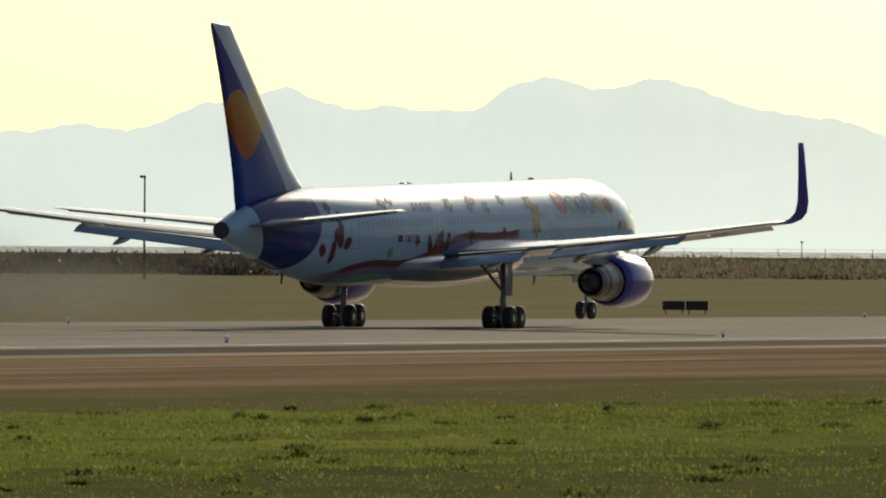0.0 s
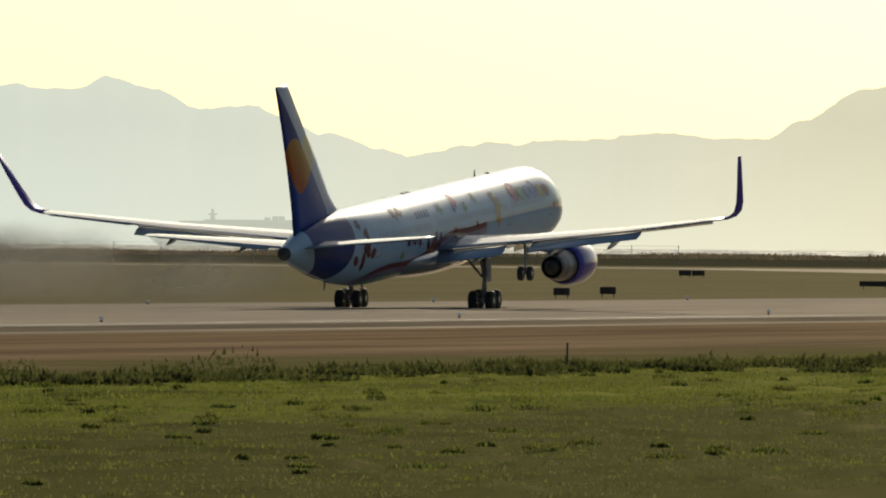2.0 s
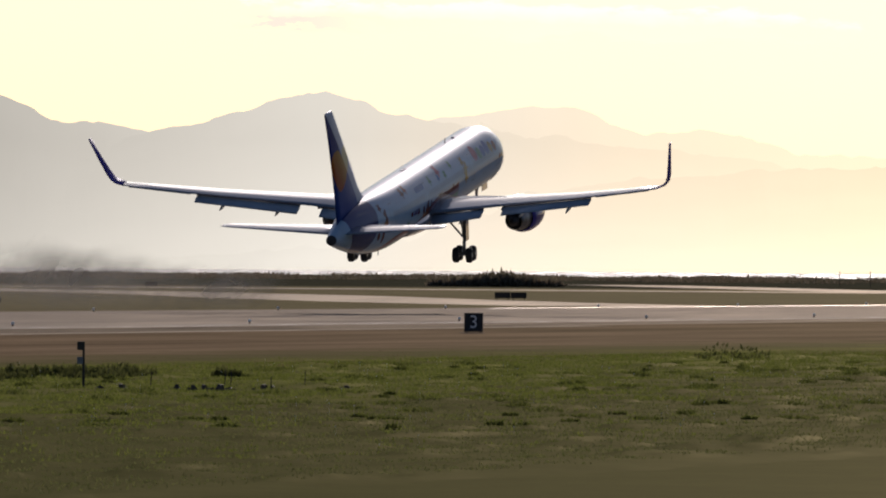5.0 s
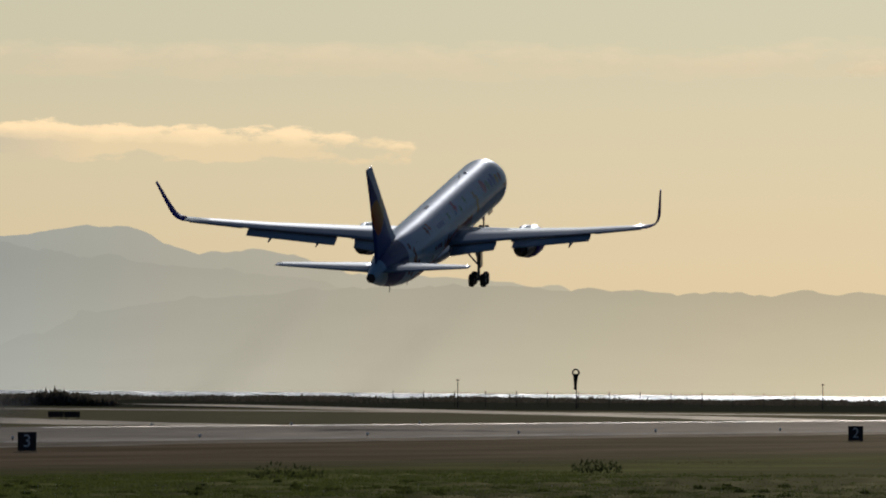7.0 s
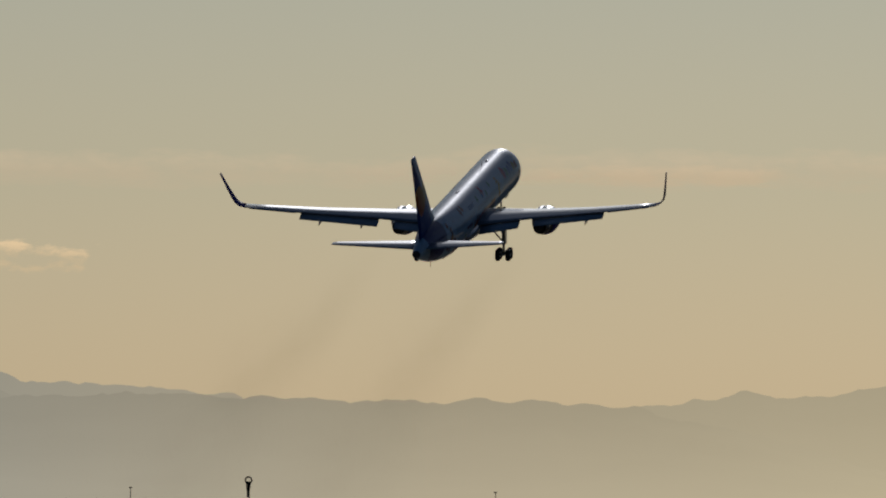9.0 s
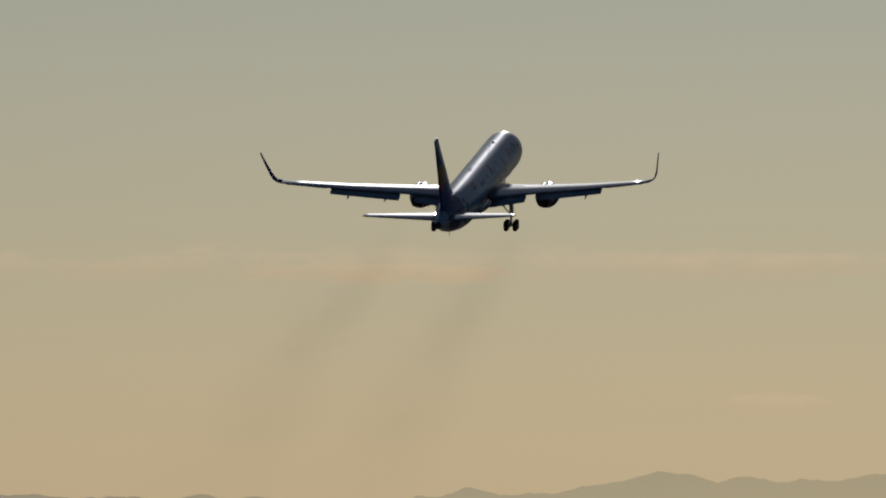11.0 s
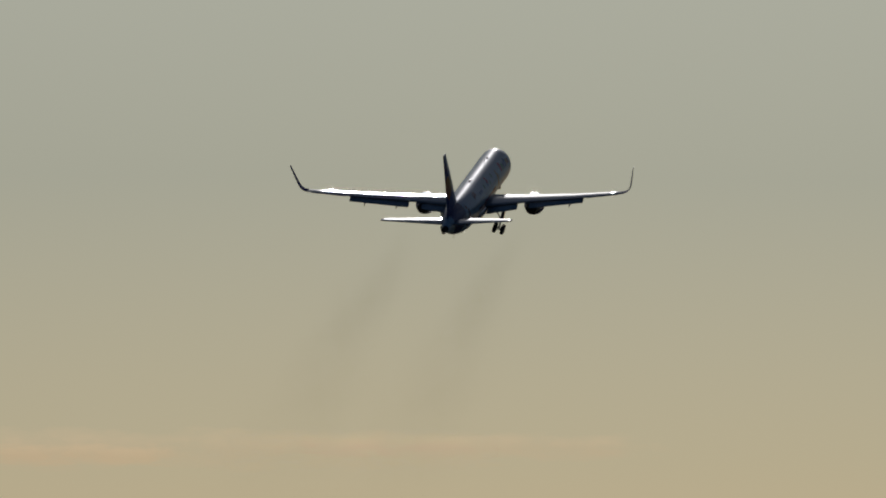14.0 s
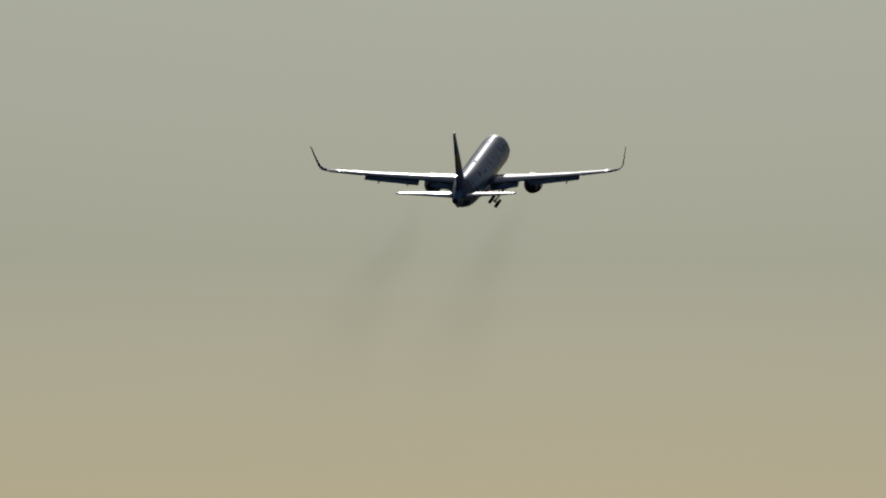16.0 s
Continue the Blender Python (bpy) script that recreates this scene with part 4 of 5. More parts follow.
            part("marking", bm, M_tints[2], body, "blue bar of lettering")
    # crown antennas, beacons and belly drain mast
    for y, h in ((-2.9, 0.04), (-2.1, 0.04), (14.6, 0.05)):
        bm = bmesh.new()
        lathe(bm, [(0, 0.16), (h, 0.15), (h * 1.9, 0.09), (h * 2.1, 0.02)], (0, y, hull(y)[1] - 0.03), "Z", 14)
        part("antenna_dome", bm, M_steel, body, smooth=True)
    bm = bmesh.new()
    loft(bm, [airfoil((0, 12.1, 6.30), 0.42, 0.16, (1, 0, 0)), airfoil((0, 11.95, 6.78), 0.16, 0.16, (1, 0, 0))])
    part("blade_antenna", bm, M_dark_detail, body)
    for y in (-18.4, -11.0, 15.4):
        bm = bmesh.new()
        b0 = hull(y)[2]
        loft(bm, [airfoil((0, y, b0 + 0.06), 0.40, 0.16, (1, 0, 0)), airfoil((0, y - 0.22, b0 - 0.42), 0.22, 0.16, (1, 0, 0))])
        part("drain_mast", bm, M_dark_detail, body)
    # cockpit glass
    for s in (1, -1):
        for y0, y1 in ((25.4, 25.95), (24.6, 25.3)):
            bm = bmesh.new()
            decal(bm, y0, y1, 4.75, 5.15, s, 0.012, -0.1, 3, 3)
            part("cockpit_window", bm, M_pane, body, "dark cockpit pane")
    wings = [build_wing(plane, 1), build_wing(plane, -1)]
    build_trail(plane, 1)
    build_trail(plane, -1)
    build_engine(plane, 1)
    build_engine(plane, -1)
    gear = [build_main_gear(plane, 1), build_main_gear(plane, -1)]
    return plane, wings, gear, build_nose_gear(plane)


# ---- things on the airfield ----
def figure_mesh(text, size):
    """A figure in the built-in font, as a mesh standing in the x-z plane, facing -y."""
    cu = bpy.data.curves.new("figure", "FONT")
    cu.body, cu.size, cu.extrude, cu.align_x, cu.align_y = text, size, 0.006, "CENTER", "CENTER"
    tmp = new("figure_source", cu)
    me = bpy.data.meshes.new_from_object(tmp.evaluated_get(bpy.context.evaluated_depsgraph_get()))
    bpy.data.objects.remove(tmp)
    me.transform(pose(0, 0, 0, 90, 0, 0))
    return me


def build_distance_sign(x, y, text):
    s = thing("distance_sign", "black distance-remaining sign with a white figure " + text, "sign", pose(x, y, 0, 0, 0, 10), "signs along the runway")
    bm = bmesh.new()
    box(bm, -0.49, 0.49, -0.10, 0.10, 0.10, 1.08, 0.02)
    part("panel", bm, M_sign_black, s)
    bm = bmesh.new()
    for a, b, c, d in ((-0.50, 0.50, 1.06, 1.10), (-0.50, 0.50, 0.08, 0.12), (-0.51, -0.47, 0.08, 1.10), (0.47, 0.51, 0.08, 1.10)):
        box(bm, a, b, -0.12, 0.12, c, d, 0.006)
    part("frame", bm, M_post, s)
    me = figure_mesh(text, 0.98)
    me.materials.append(M_sign_white)
    fig = new("figure", me)
    fig.parent = s
    fig.location = (0, -0.112, 0.59)
    fig["label"] = "white figure " + text
    for k in (-0.36, 0.36):
        bm = bmesh.new()
        rod(bm, (k, 0, 0), (k, 0, 0.12), 0.03)
        part("leg", bm, M_post, s)
    bm = bmesh.new()
    box(bm, -0.75, 0.6, -0.5, 0.4, -0.02, 0.03, 0.01)
    part("footing", bm, M_gravel, s, "flat concrete footing")


def build_board(x, y, width, high, panels):
    s = thing("guidance_sign", "low dark guidance sign seen against the light", "sign", pose(x, y, 0, 0, 0, 12), "low guidance signs")
    w = width / panels
    for i in range(panels):
        bm = bmesh.new()
        a = -width / 2 + i * w
        box(bm, a + 0.02, a + w - 0.02, -0.12, 0.12, 0.22, 0.22 + high, 0.02)
        part("panel", bm, M_board, s)
        for k in (0.15, 0.85):
            bm = bmesh.new()
            rod(bm, (a + w * k, 0, 0), (a + w * k, 0, 0.24), 0.03)
            part("leg", bm, M_post, s)


def build_edge_light(y_list):
    first = None
    for x, y in y_list:
        if first is None:
            first = thing("edge_light", "small white runway edge light on a short stem", "light", pose(x, y, 0), "runway edge lights")
            bm = bmesh.new()
            rod(bm, (0, 0, 0), (0, 0, 0.16), 0.05)
            part("stem", bm, M_post, first)
            bm = bmesh.new()
            lathe(bm, [(0.15, 0.085), (0.20, 0.10), (0.27, 0.085), (0.32, 0.03)], (0, 0, 0), "Z", 12)
            part("lens", bm, M_lamp, first, "frosted round lens", smooth=True)
        else:
            copy_thing(first, pose(x, y, 0))


def build_tower():
    t = thing("lattice_tower", "red and white lattice tower with a grey drum on top", "tower", pose(-308, 1014, 0, 0, 0, 17))
    for sx in (-1, 1):
        for sy in (-1, 1):
            for k in range(4):
                bm = bmesh.new()
                rod(bm, (sx * 0.85, sy * 0.85, 1.15 * k), (sx * 0.85, sy * 0.85, 1.15 * (k + 1)), 0.09, n=6)
                part("leg_section", bm, M_lattice_white if k in (0, 3) else M_red if k == 2 else M_lattice_white, t)
    for k in range(4):
        mat = (M_red, M_lattice_white, M_red, M_lattice_white)[k]
        for ax in range(4):
            c, s = ((1, 0), (0, 1), (-1, 0), (0, -1))[ax]
            a = Vector((c * 0.85 - s * 0.85, s * 0.85 + c * 0.85, 0))
            b = Vector((c * 0.85 + s * 0.85, s * 0.85 - c * 0.85, 0))
            lo, hi = Vector((0, 0, 1.15 * k)), Vector((0, 0, 1.15 * (k + 1)))
            for p, q in ((a + lo, b + hi), (b + lo, a + hi), (a + hi, b + hi)):
                bm = bmesh.new()
                rod(bm, p, q, 0.055, n=6)
                part("brace", bm, mat, t)
    bm = bmesh.new()
    box(bm, -1.15, 1.15, -1.15, 1.15, 4.6, 4.75, 0.02)
    part("platform", bm, M_post, t)
    bm = bmesh.new()
    lathe(bm, [(4.75, 0.55), (4.9, 0.58), (5.75, 0.58), (5.86, 0.50)], (0, 0, 0), "Z", 24)
    part("drum", bm, M_tank, t, "grey round antenna drum", smooth=True)
    for dx in (-0.5, 1.35):
        bm = bmesh.new()
        rod(bm, (dx, 0, 4.7), (dx, 0, 5.95 if dx < 0 else 5.1), 0.025, n=6)
        part("rod", bm, M_post, t)
    hut = thing("equipment_hut", "small red equipment hut beside the lattice tower", "hut", pose(-306.2, 1015.2, 0, 0, 0, 17))
    bm = bmesh.new()
    box(bm, -0.95, 0.95, -0.7, 0.7, 0, 1.08, 0.02)
    part("wall", bm, M_red, hut)
    bm = bmesh.new()
    box(bm, -1.02, 1.02, -0.77, 0.77, 1.08, 1.16, 0.02)
    part("roof", bm, M_red, hut)
    bm = bmesh.new()
    box(bm, -0.35, 0.35, -0.725, -0.70, 0.05, 0.98, 0.005)
    part("door", bm, M_board, hut)
    pole = thing("marker_pole", "thin red and white marker pole with a lamp", "pole", pose(-304.9, 1016.3, 0))
    for k in range(4):
        bm = bmesh.new()
        rod(bm, (0, 0, 0.68 * k), (0, 0, 0.68 * (k + 1)), 0.05, n=8)
        part("section", bm, M_red if k % 2 else M_lattice_white, pole)
    bm = bmesh.new()
    lathe(bm, [(2.72, 0.09), (2.9, 0.11), (2.98, 0.05)], (0, 0, 0), "Z", 12)
    part("lamp", bm, M_lamp, pole)


def build_posts():
    def post(x, y, h, r, label):
        p = thing("fence_post", label, "post", pose(x, y, 0), "posts in the meadow")
        bm = bmesh.new()
        rod(bm, (0, 0, 0), (0.02, 0, h), r, r * 0.85, 8)
        part("shaft", bm, M_post, p)

    post(-127.9, 489.0, 0.98, 0.035, "dark wooden post standing alone in grass")
    for x, y, h in ((-115.0, 515.0, 0.55), (-113.5, 519.0, 0.62), (-112.0, 513.0, 0.6), (-110.5, 517.0, 0.6), (-109.0, 505.0, 0.5), (-123.0, 500.0, 0.45)):
        post(x, y, h, 0.018, "thin grey stake in the grass")
    p = thing("box_post", "dark post with a small box and a plate at its top", "post", pose(-116.25, 511.0, 0, 0, 0, 12))
    bm = bmesh.new()
    rod(bm, (0, 0, 0), (0, 0, 1.48), 0.04, 0.035, 8)
    part("shaft", bm, M_post, p)
    bm = bmesh.new()
    box(bm, -0.20, 0.03, -0.08, 0.08, 1.22, 1.48, 0.01)
    part("box", bm, M_post, p)
    bm = bmesh.new()
    box(bm, -0.20, -0.02, -0.06, 0.06, 0.78, 1.00, 0.01)
    part("plate", bm, M_tank, p, "grey plate")


def build_rubble():
    rng = random.Random(5)
    for cx, cy, w in ((-114.6, 497, 2.0), (-113.3, 501, 0.9), (-111.2, 503.5, 1.6), (-110.0, 507, 1.2), (-108.6, 512, 0.8)):
        heap = thing("rubble_heap", "low heap of dark broken rubble in grass", "rubble", pose(cx, cy, 0), "rubble heaps")
        for k in range(int(9 * w)):
            r = rng.uniform(0.05, 0.17)
            m = Matrix.Translation((rng.uniform(-0.9, 0.9) * w, rng.uniform(-0.8, 0.8), r * 0.35)) @ Euler((rng.uniform(0, 3), rng.uniform(0, 3), rng.uniform(0, 3))).to_matrix().to_4x4() @ Matrix.Diagonal((r * rng.uniform(0.8, 1.9), r, r * 0.7, 1))
            bm = bmesh.new()
            bmesh.ops.create_icosphere(bm, subdivisions=1, radius=1.0, matrix=m)
            for v in bm.verts:
                v.co += Vector((rng.uniform(-1, 1), rng.uniform(-1, 1), rng.uniform(-1, 1))) * 0.03
            part("stone", bm, M_rubble, heap)


def build_far_things():
    # wind cone
    d = direction(9.627, 0) * 2300
    w = thing("wind_cone", "wind cone hanging slack from a thin mast", "windsock", pose(d.x, d.y, 0))
    bm = bmesh.new()
    rod(bm, (0, 0, 0), (0, 0, 4.6), 0.09, 0.06, 8)
    part("mast", bm, M_post, w)
    bm = bmesh.new()
    rings = []
    for k in range(9):
        f = k / 8
        c = Vector((-0.10 - 0.08 * f, 0, 4.75 - 2.1 * f))
        r = 0.34 - 0.18 * f + 0.03 * math.sin(7 * f)
        rings.append([c + Vector((r * math.cos(a * math.pi / 6), 0.8 * r * math.sin(a * math.pi / 6), 0.05 * math.sin(a + k))) for a in range(12)])
    loft(bm, rings, caps=False)
    part("cone", bm, M_board, w, "slack dark fabric cone", smooth=True)
    bm = bmesh.new()
    lathe(bm, [(-0.09, 0.54), (0.09, 0.54), (0.09, 0.34), (-0.09, 0.34), (-0.09, 0.54)], (-0.10, 0, 4.95), "Y", 20, caps=False)
    part("hoop", bm, M_board, w)
    # lamp pole
    d = direction(19.634, 0) * 1500
    w = thing("lamp_pole", "tall dark lamp pole with a short arm", "street lamp", pose(d.x, d.y, 0, 0, 0, 20))
    bm = bmesh.new()
    rod(bm, (0, 0, 0), (0, 0, 9.2), 0.11, 0.07, 8)
    part("pole", bm, M_post, w)
    bm = bmesh.new()
    box(bm, -0.42, 0.10, -0.12, 0.12, 9.02, 9.24, 0.03)
    part("lamp_head", bm, M_post, w)
    # thin masts and a signboard near the shore
    for a, r, top in ((8.79, 2400, 3.6), (10.03, 2350, 3.9), (17.40, 2200, 3.6), (8.05, 2420, 2.6)):
        d = direction(a, 0) * r
        w = thing("thin_mast", "thin dark mast beside the shore", "mast", pose(d.x, d.y, 0, 0, 0, a), "masts near the shore")
        bm = bmesh.new()
        rod(bm, (0, 0, 0), (0, 0, top), 0.07, 0.05, 6)
        part("pole", bm, M_post, w)
        bm = bmesh.new()
        box(bm, -0.22, 0.22, -0.06, 0.06, top - 0.16, top, 0.02)
        part("crossbar", bm, M_post, w)
    d = direction(8.05, 0) * 2430
    w = thing("shore_board", "dark square board on posts at the shore", "sign", pose(d.x, d.y, 0, 0, 0, 8))
    bm = bmesh.new()
    box(bm, -0.9, 0.5, -0.1, 0.1, 1.6, 2.75, 0.03)
    part("panel", bm, M_board, w)
    for k in (-0.6, 0.3):
        bm = bmesh.new()
        rod(bm, (k, 0, 0), (k, 0, 1.62), 0.08, n=6)
        part("leg", bm, M_post, w)
    # low fence at the shore
    f = thing("shore_fence", "low thin wire fence along the shore", "fence")
    spots = [direction(10.25 - 0.105 * i, 0) * 2420 for i in range(14)]
    for p in spots:
        bm = bmesh.new()
        rod(bm, p, p + Vector((0, 0, 2.25)), 0.05, n=5)
        part("post", bm, M_post, f)
    for h in (1.2, 2.0):
        bm = bmesh.new()
        for p, q in zip(spots, spots[1:]):
            rod(bm, p + Vector((0, 0, h)), q + Vector((0, 0, h)), 0.014, n=4)
        part("wire", bm, M_post, f)
    # perimeter fence
    f = thing("perimeter_fence", "thin wire perimeter fence along the far field", "fence")
    spots = [direction(18.6 - 0.16 * i, 0) * 2250 for i in range(28)]
    for p in spots:
        bm = bmesh.new()
        rod(bm, p, p + Vector((0, 0, 2.6)), 0.05, n=5)
        part("post", bm, M_tank, f)
    for h in (0.9, 1.7, 2.5):
        bm = bmesh.new()
        for p, q in zip(spots, spots[1:]):
            rod(bm, p + Vector((0, 0, h)), q + Vector((0, 0, h)), 0.016, n=4)
        part("wire", bm, M_tank, f)


def build_ship():
    ship = thing("cruise_ship", "large grey cruise ship lying in sea haze", "ship", Matrix.Translation(direction(15.70, 0) * 4250) @ pose(0, 0, 0, 0, 0, 15.7))

    def hull_ring(x, hw, z0, z1):
        return [Vector((x, -hw * 0.8, z0)), Vector((x, hw * 0.8, z0)), Vector((x, hw, z1)), Vector((x, -hw, z1))]

    bm = bmesh.new()
    loft(bm, [hull_ring(*r) for r in ((-28.6, 0.2, 2.5, 2.95), (-27.0, 1.0, 1.2, 3.0), (-25.6, 2.0, 0.0, 3.0), (-21, 4.0, 0, 3.1), (-10, 4.6, 0, 3.1), (18, 4.6, 0, 3.1), (27.0, 4.2, 0, 3.1), (28.4, 3.8, 0.2, 3.1))])
    part("hull", bm, M_ship, ship)
    # decks step back from the bow and down toward the stern
    for z0, z1, x0, x1 in ((3.1, 4.0, -24.4, 28.5), (4.0, 4.9, -23.2, 28.0), (4.9, 5.8, -21.9, 26.8), (5.8, 6.4, -20.6, 25.2), (6.4, 6.75, -14.5, 23.2)):
        bm = bmesh.new()
        box(bm, x0, x1, -3.9, 3.9, z0, z1, 0.15)
        part("deck", bm, M_ship, ship)
    bm = bmesh.new()
    loft(bm, [[Vector((x, -w, 6.7)), Vector((x, w, 6.7)), Vector((x, w * 0.8, z)), Vector((x, -w * 0.8, z))] for x, w, z in ((9.0, 1.6, 7.0), (9.6, 2.2, 8.8), (10.2, 2.4, 9.9), (13.8, 2.4, 9.5), (16.0, 2.2, 8.2), (20.2, 1.8, 7.1))])
    part("funnel", bm, M_ship, ship)
    for x, h in ((10.4, 10.9), (12.1, 10.3), (13.6, 10.8)):
        bm = bmesh.new()
        rod(bm, (x, 0, 9.2), (x, 0, h), 0.34, 0.3, 8)
        part("funnel_pipe", bm, M_ship, ship)
    bm = bmesh.new()
    rod(bm, (-12.2, 0, 6.3), (-12.2, 0, 9.5), 0.75, 0.3, 8)
    box(bm, -13.4, -11.0, -0.3, 0.3, 7.9, 8.3, 0.05)
    part("mast", bm, M_ship, ship)
    for x in (1.6, 3.6, 5.2):
        bm = bmesh.new()
        box(bm, x - 0.8, x + 0.8, -1.2, 1.2, 6.7, 7.4 + 0.3 * (x > 2), 0.2)
        part("deck_house", bm, M_ship, ship)


# ---- plants ----
def mesh_from(name, verts, faces, material):
    me = bpy.data.meshes.new(name)
    me.from_pydata(verts, [], faces)
    me.materials.append(material)
    return new(name, me)


def lattice(x, y, seed):
    """Smooth random values from 0 to 1 over the plane, one cell to the metre."""
    ix, iy = np.floor(x).astype(np.int64), np.floor(y).astype(np.int64)
    fx, fy = x - ix, y - iy
    fx, fy = fx * fx * (3 - 2 * fx), fy * fy * (3 - 2 * fy)

    def at(i, j):
        n = (i * 374761393 + j * 668265263 + seed * 974634777) & 0xFFFFFFFF
        n = ((n ^ (n >> 13)) * 1274126177) & 0xFFFFFFFF
        return ((n ^ (n >> 16)) & 0xFFFF) / 65535.0

    return (at(ix, iy) * (1 - fx) + at(ix + 1, iy) * fx) * (1 - fy) + (at(ix, iy + 1) * (1 - fx) + at(ix + 1, iy + 1) * fx) * fy


def soft_step(v, lo, hi):
    t = np.clip((v - lo) / (hi - lo), 0, 1)
    return t * t * (3 - 2 * t)


def relief(x, y):
    """Height of the uneven meadow: low swells, hummocks and tussocks."""
    x, y = np.asarray(x, float), np.asarray(y, float)
    inside = soft_step(x, -141.0, -131.0) * soft_step(-x, 62.0, 68.0) * soft_step(y, 205.0, 225.0) * soft_step(-y, -760.0, -700.0)
    hummock = soft_step(lattice(x / 1.3, y / 4.0, 3), 0.62, 0.92) * (0.4 + 0.6 * lattice(x / 5.0, y / 14.0, 4))
    h = 0.07 * lattice(x / 8.0, y / 26.0, 1) + 0.035 * lattice(x / 2.1, y / 6.0, 2) + 0.15 * hummock * (0.6 + 0.4 * lattice(x / 0.35, y / 1.2, 6)) + 0.012 * lattice(x / 0.4, y / 1.1, 5)
    return (h + 0.006) * inside - 0.03 * (1 - inside)


def build_meadow():
    az, far = np.radians(np.linspace(6.2, 21.6, 620)), np.linspace(215.0, 765.0, 430)
    a, r = np.meshgrid(az, far)
    x, y = -r * np.sin(a), r * np.cos(a)
    z = relief(x, y)
    rows, cols = x.shape
    i = np.arange(rows * cols).reshape(rows, cols)
    quads = np.stack([i[:-1, :-1], i[:-1, 1:], i[1:, 1:], i[1:, :-1]], -1).reshape(-1, 4)
    ob = mesh_from("meadow", np.stack([x, y, z], -1).reshape(-1, 3).tolist(), quads.tolist(), M_ground)
    ob.data.polygons.foreach_set("use_smooth", np.ones(len(quads), bool))
    tagged(ob, "uneven meadow with low hummocks and swells", "ground", kind="structure")


def build_grass(name, label, material, count, x0, x1, y0, y1, tall, wide, seed, keep, blades=9):
    """Short blades in clumps, thickest where keep() is near 1."""
    g = np.random.default_rng(seed)
    x, y = g.uniform(x0, x1, count), g.uniform(y0, y1, count)
    az = np.degrees(np.arctan2(-x, y))
    ok = (az > 6.5) & (az < 21.4) & (g.random(count) < keep(x, y))
    x, y = np.repeat(x[ok], blades), np.repeat(y[ok], blades)
    n = len(x)
    size = np.repeat(g.uniform(0.6, 1.4, n // blades), blades)
    x, y = x + g.normal(0, 0.2, n) * size, y + g.normal(0, 0.4, n) * size
    z = relief(x, y)
    h, w, a = tall * size * g.uniform(0.5, 1.2, n), wide * g.uniform(0.6, 1.3, n), g.uniform(0, 6.283, n)
    lx, ly, ca, sa = g.normal(0, 0.4, n) * h, g.normal(0, 0.4, n) * h, np.cos(a) * w, np.sin(a) * w
    v = np.stack([np.stack([x - ca, y - sa, z - 0.01], -1), np.stack([x + ca, y + sa, z - 0.01], -1), np.stack([x + lx, y + ly, z + h], -1)], 1)
    tagged(mesh_from(name, v.reshape(-1, 3).tolist(), np.arange(n * 3).reshape(-1, 3).tolist(), material), label, "grass", kind="stuff")


def build_weeds(name, label, category, material, spots, seed, leaf=0.10, n_leaf=150):
    """Clumps of small upright leaves with an uneven outline."""
    rng = np.random.default_rng(seed)
    verts, faces = [], []
    for x, y, r, h in spots:
        z0 = max(0.0, float(relief(x, y)))
        for _ in range(n_leaf):
            a, q = rng.uniform(0, 6.283), math.sqrt(rng.uniform(0, 1)) * r
            px, py = x + q * math.cos(a), y + q * math.sin(a)
            z = h * rng.uniform(0.02, 1.0) * (1 - 0.6 * (q / r) ** 2) * rng.uniform(0.6, 1.1)
            s = leaf * rng.uniform(0.5, 1.5)
            b, t = rng.uniform(0, 6.283), rng.uniform(0.6, 1.6)
            dx, dy = math.cos(b) * s * 0.45, math.sin(b) * s * 0.45
            lx, ly = rng.normal(0, 0.5) * s, rng.normal(0, 0.5) * s
            k = len(verts)
            z += z0
            verts += [(px - dx, py - dy, z), (px + lx * 0.5, py + ly * 0.5, max(0, z - s * 0.2)), (px + dx, py + dy, z), (px + lx, py + ly, z + s * t)]
            faces.append((k, k + 1, k + 2, k + 3))
    tagged(mesh_from(name, verts, faces, material), label, category, kind="stuff")


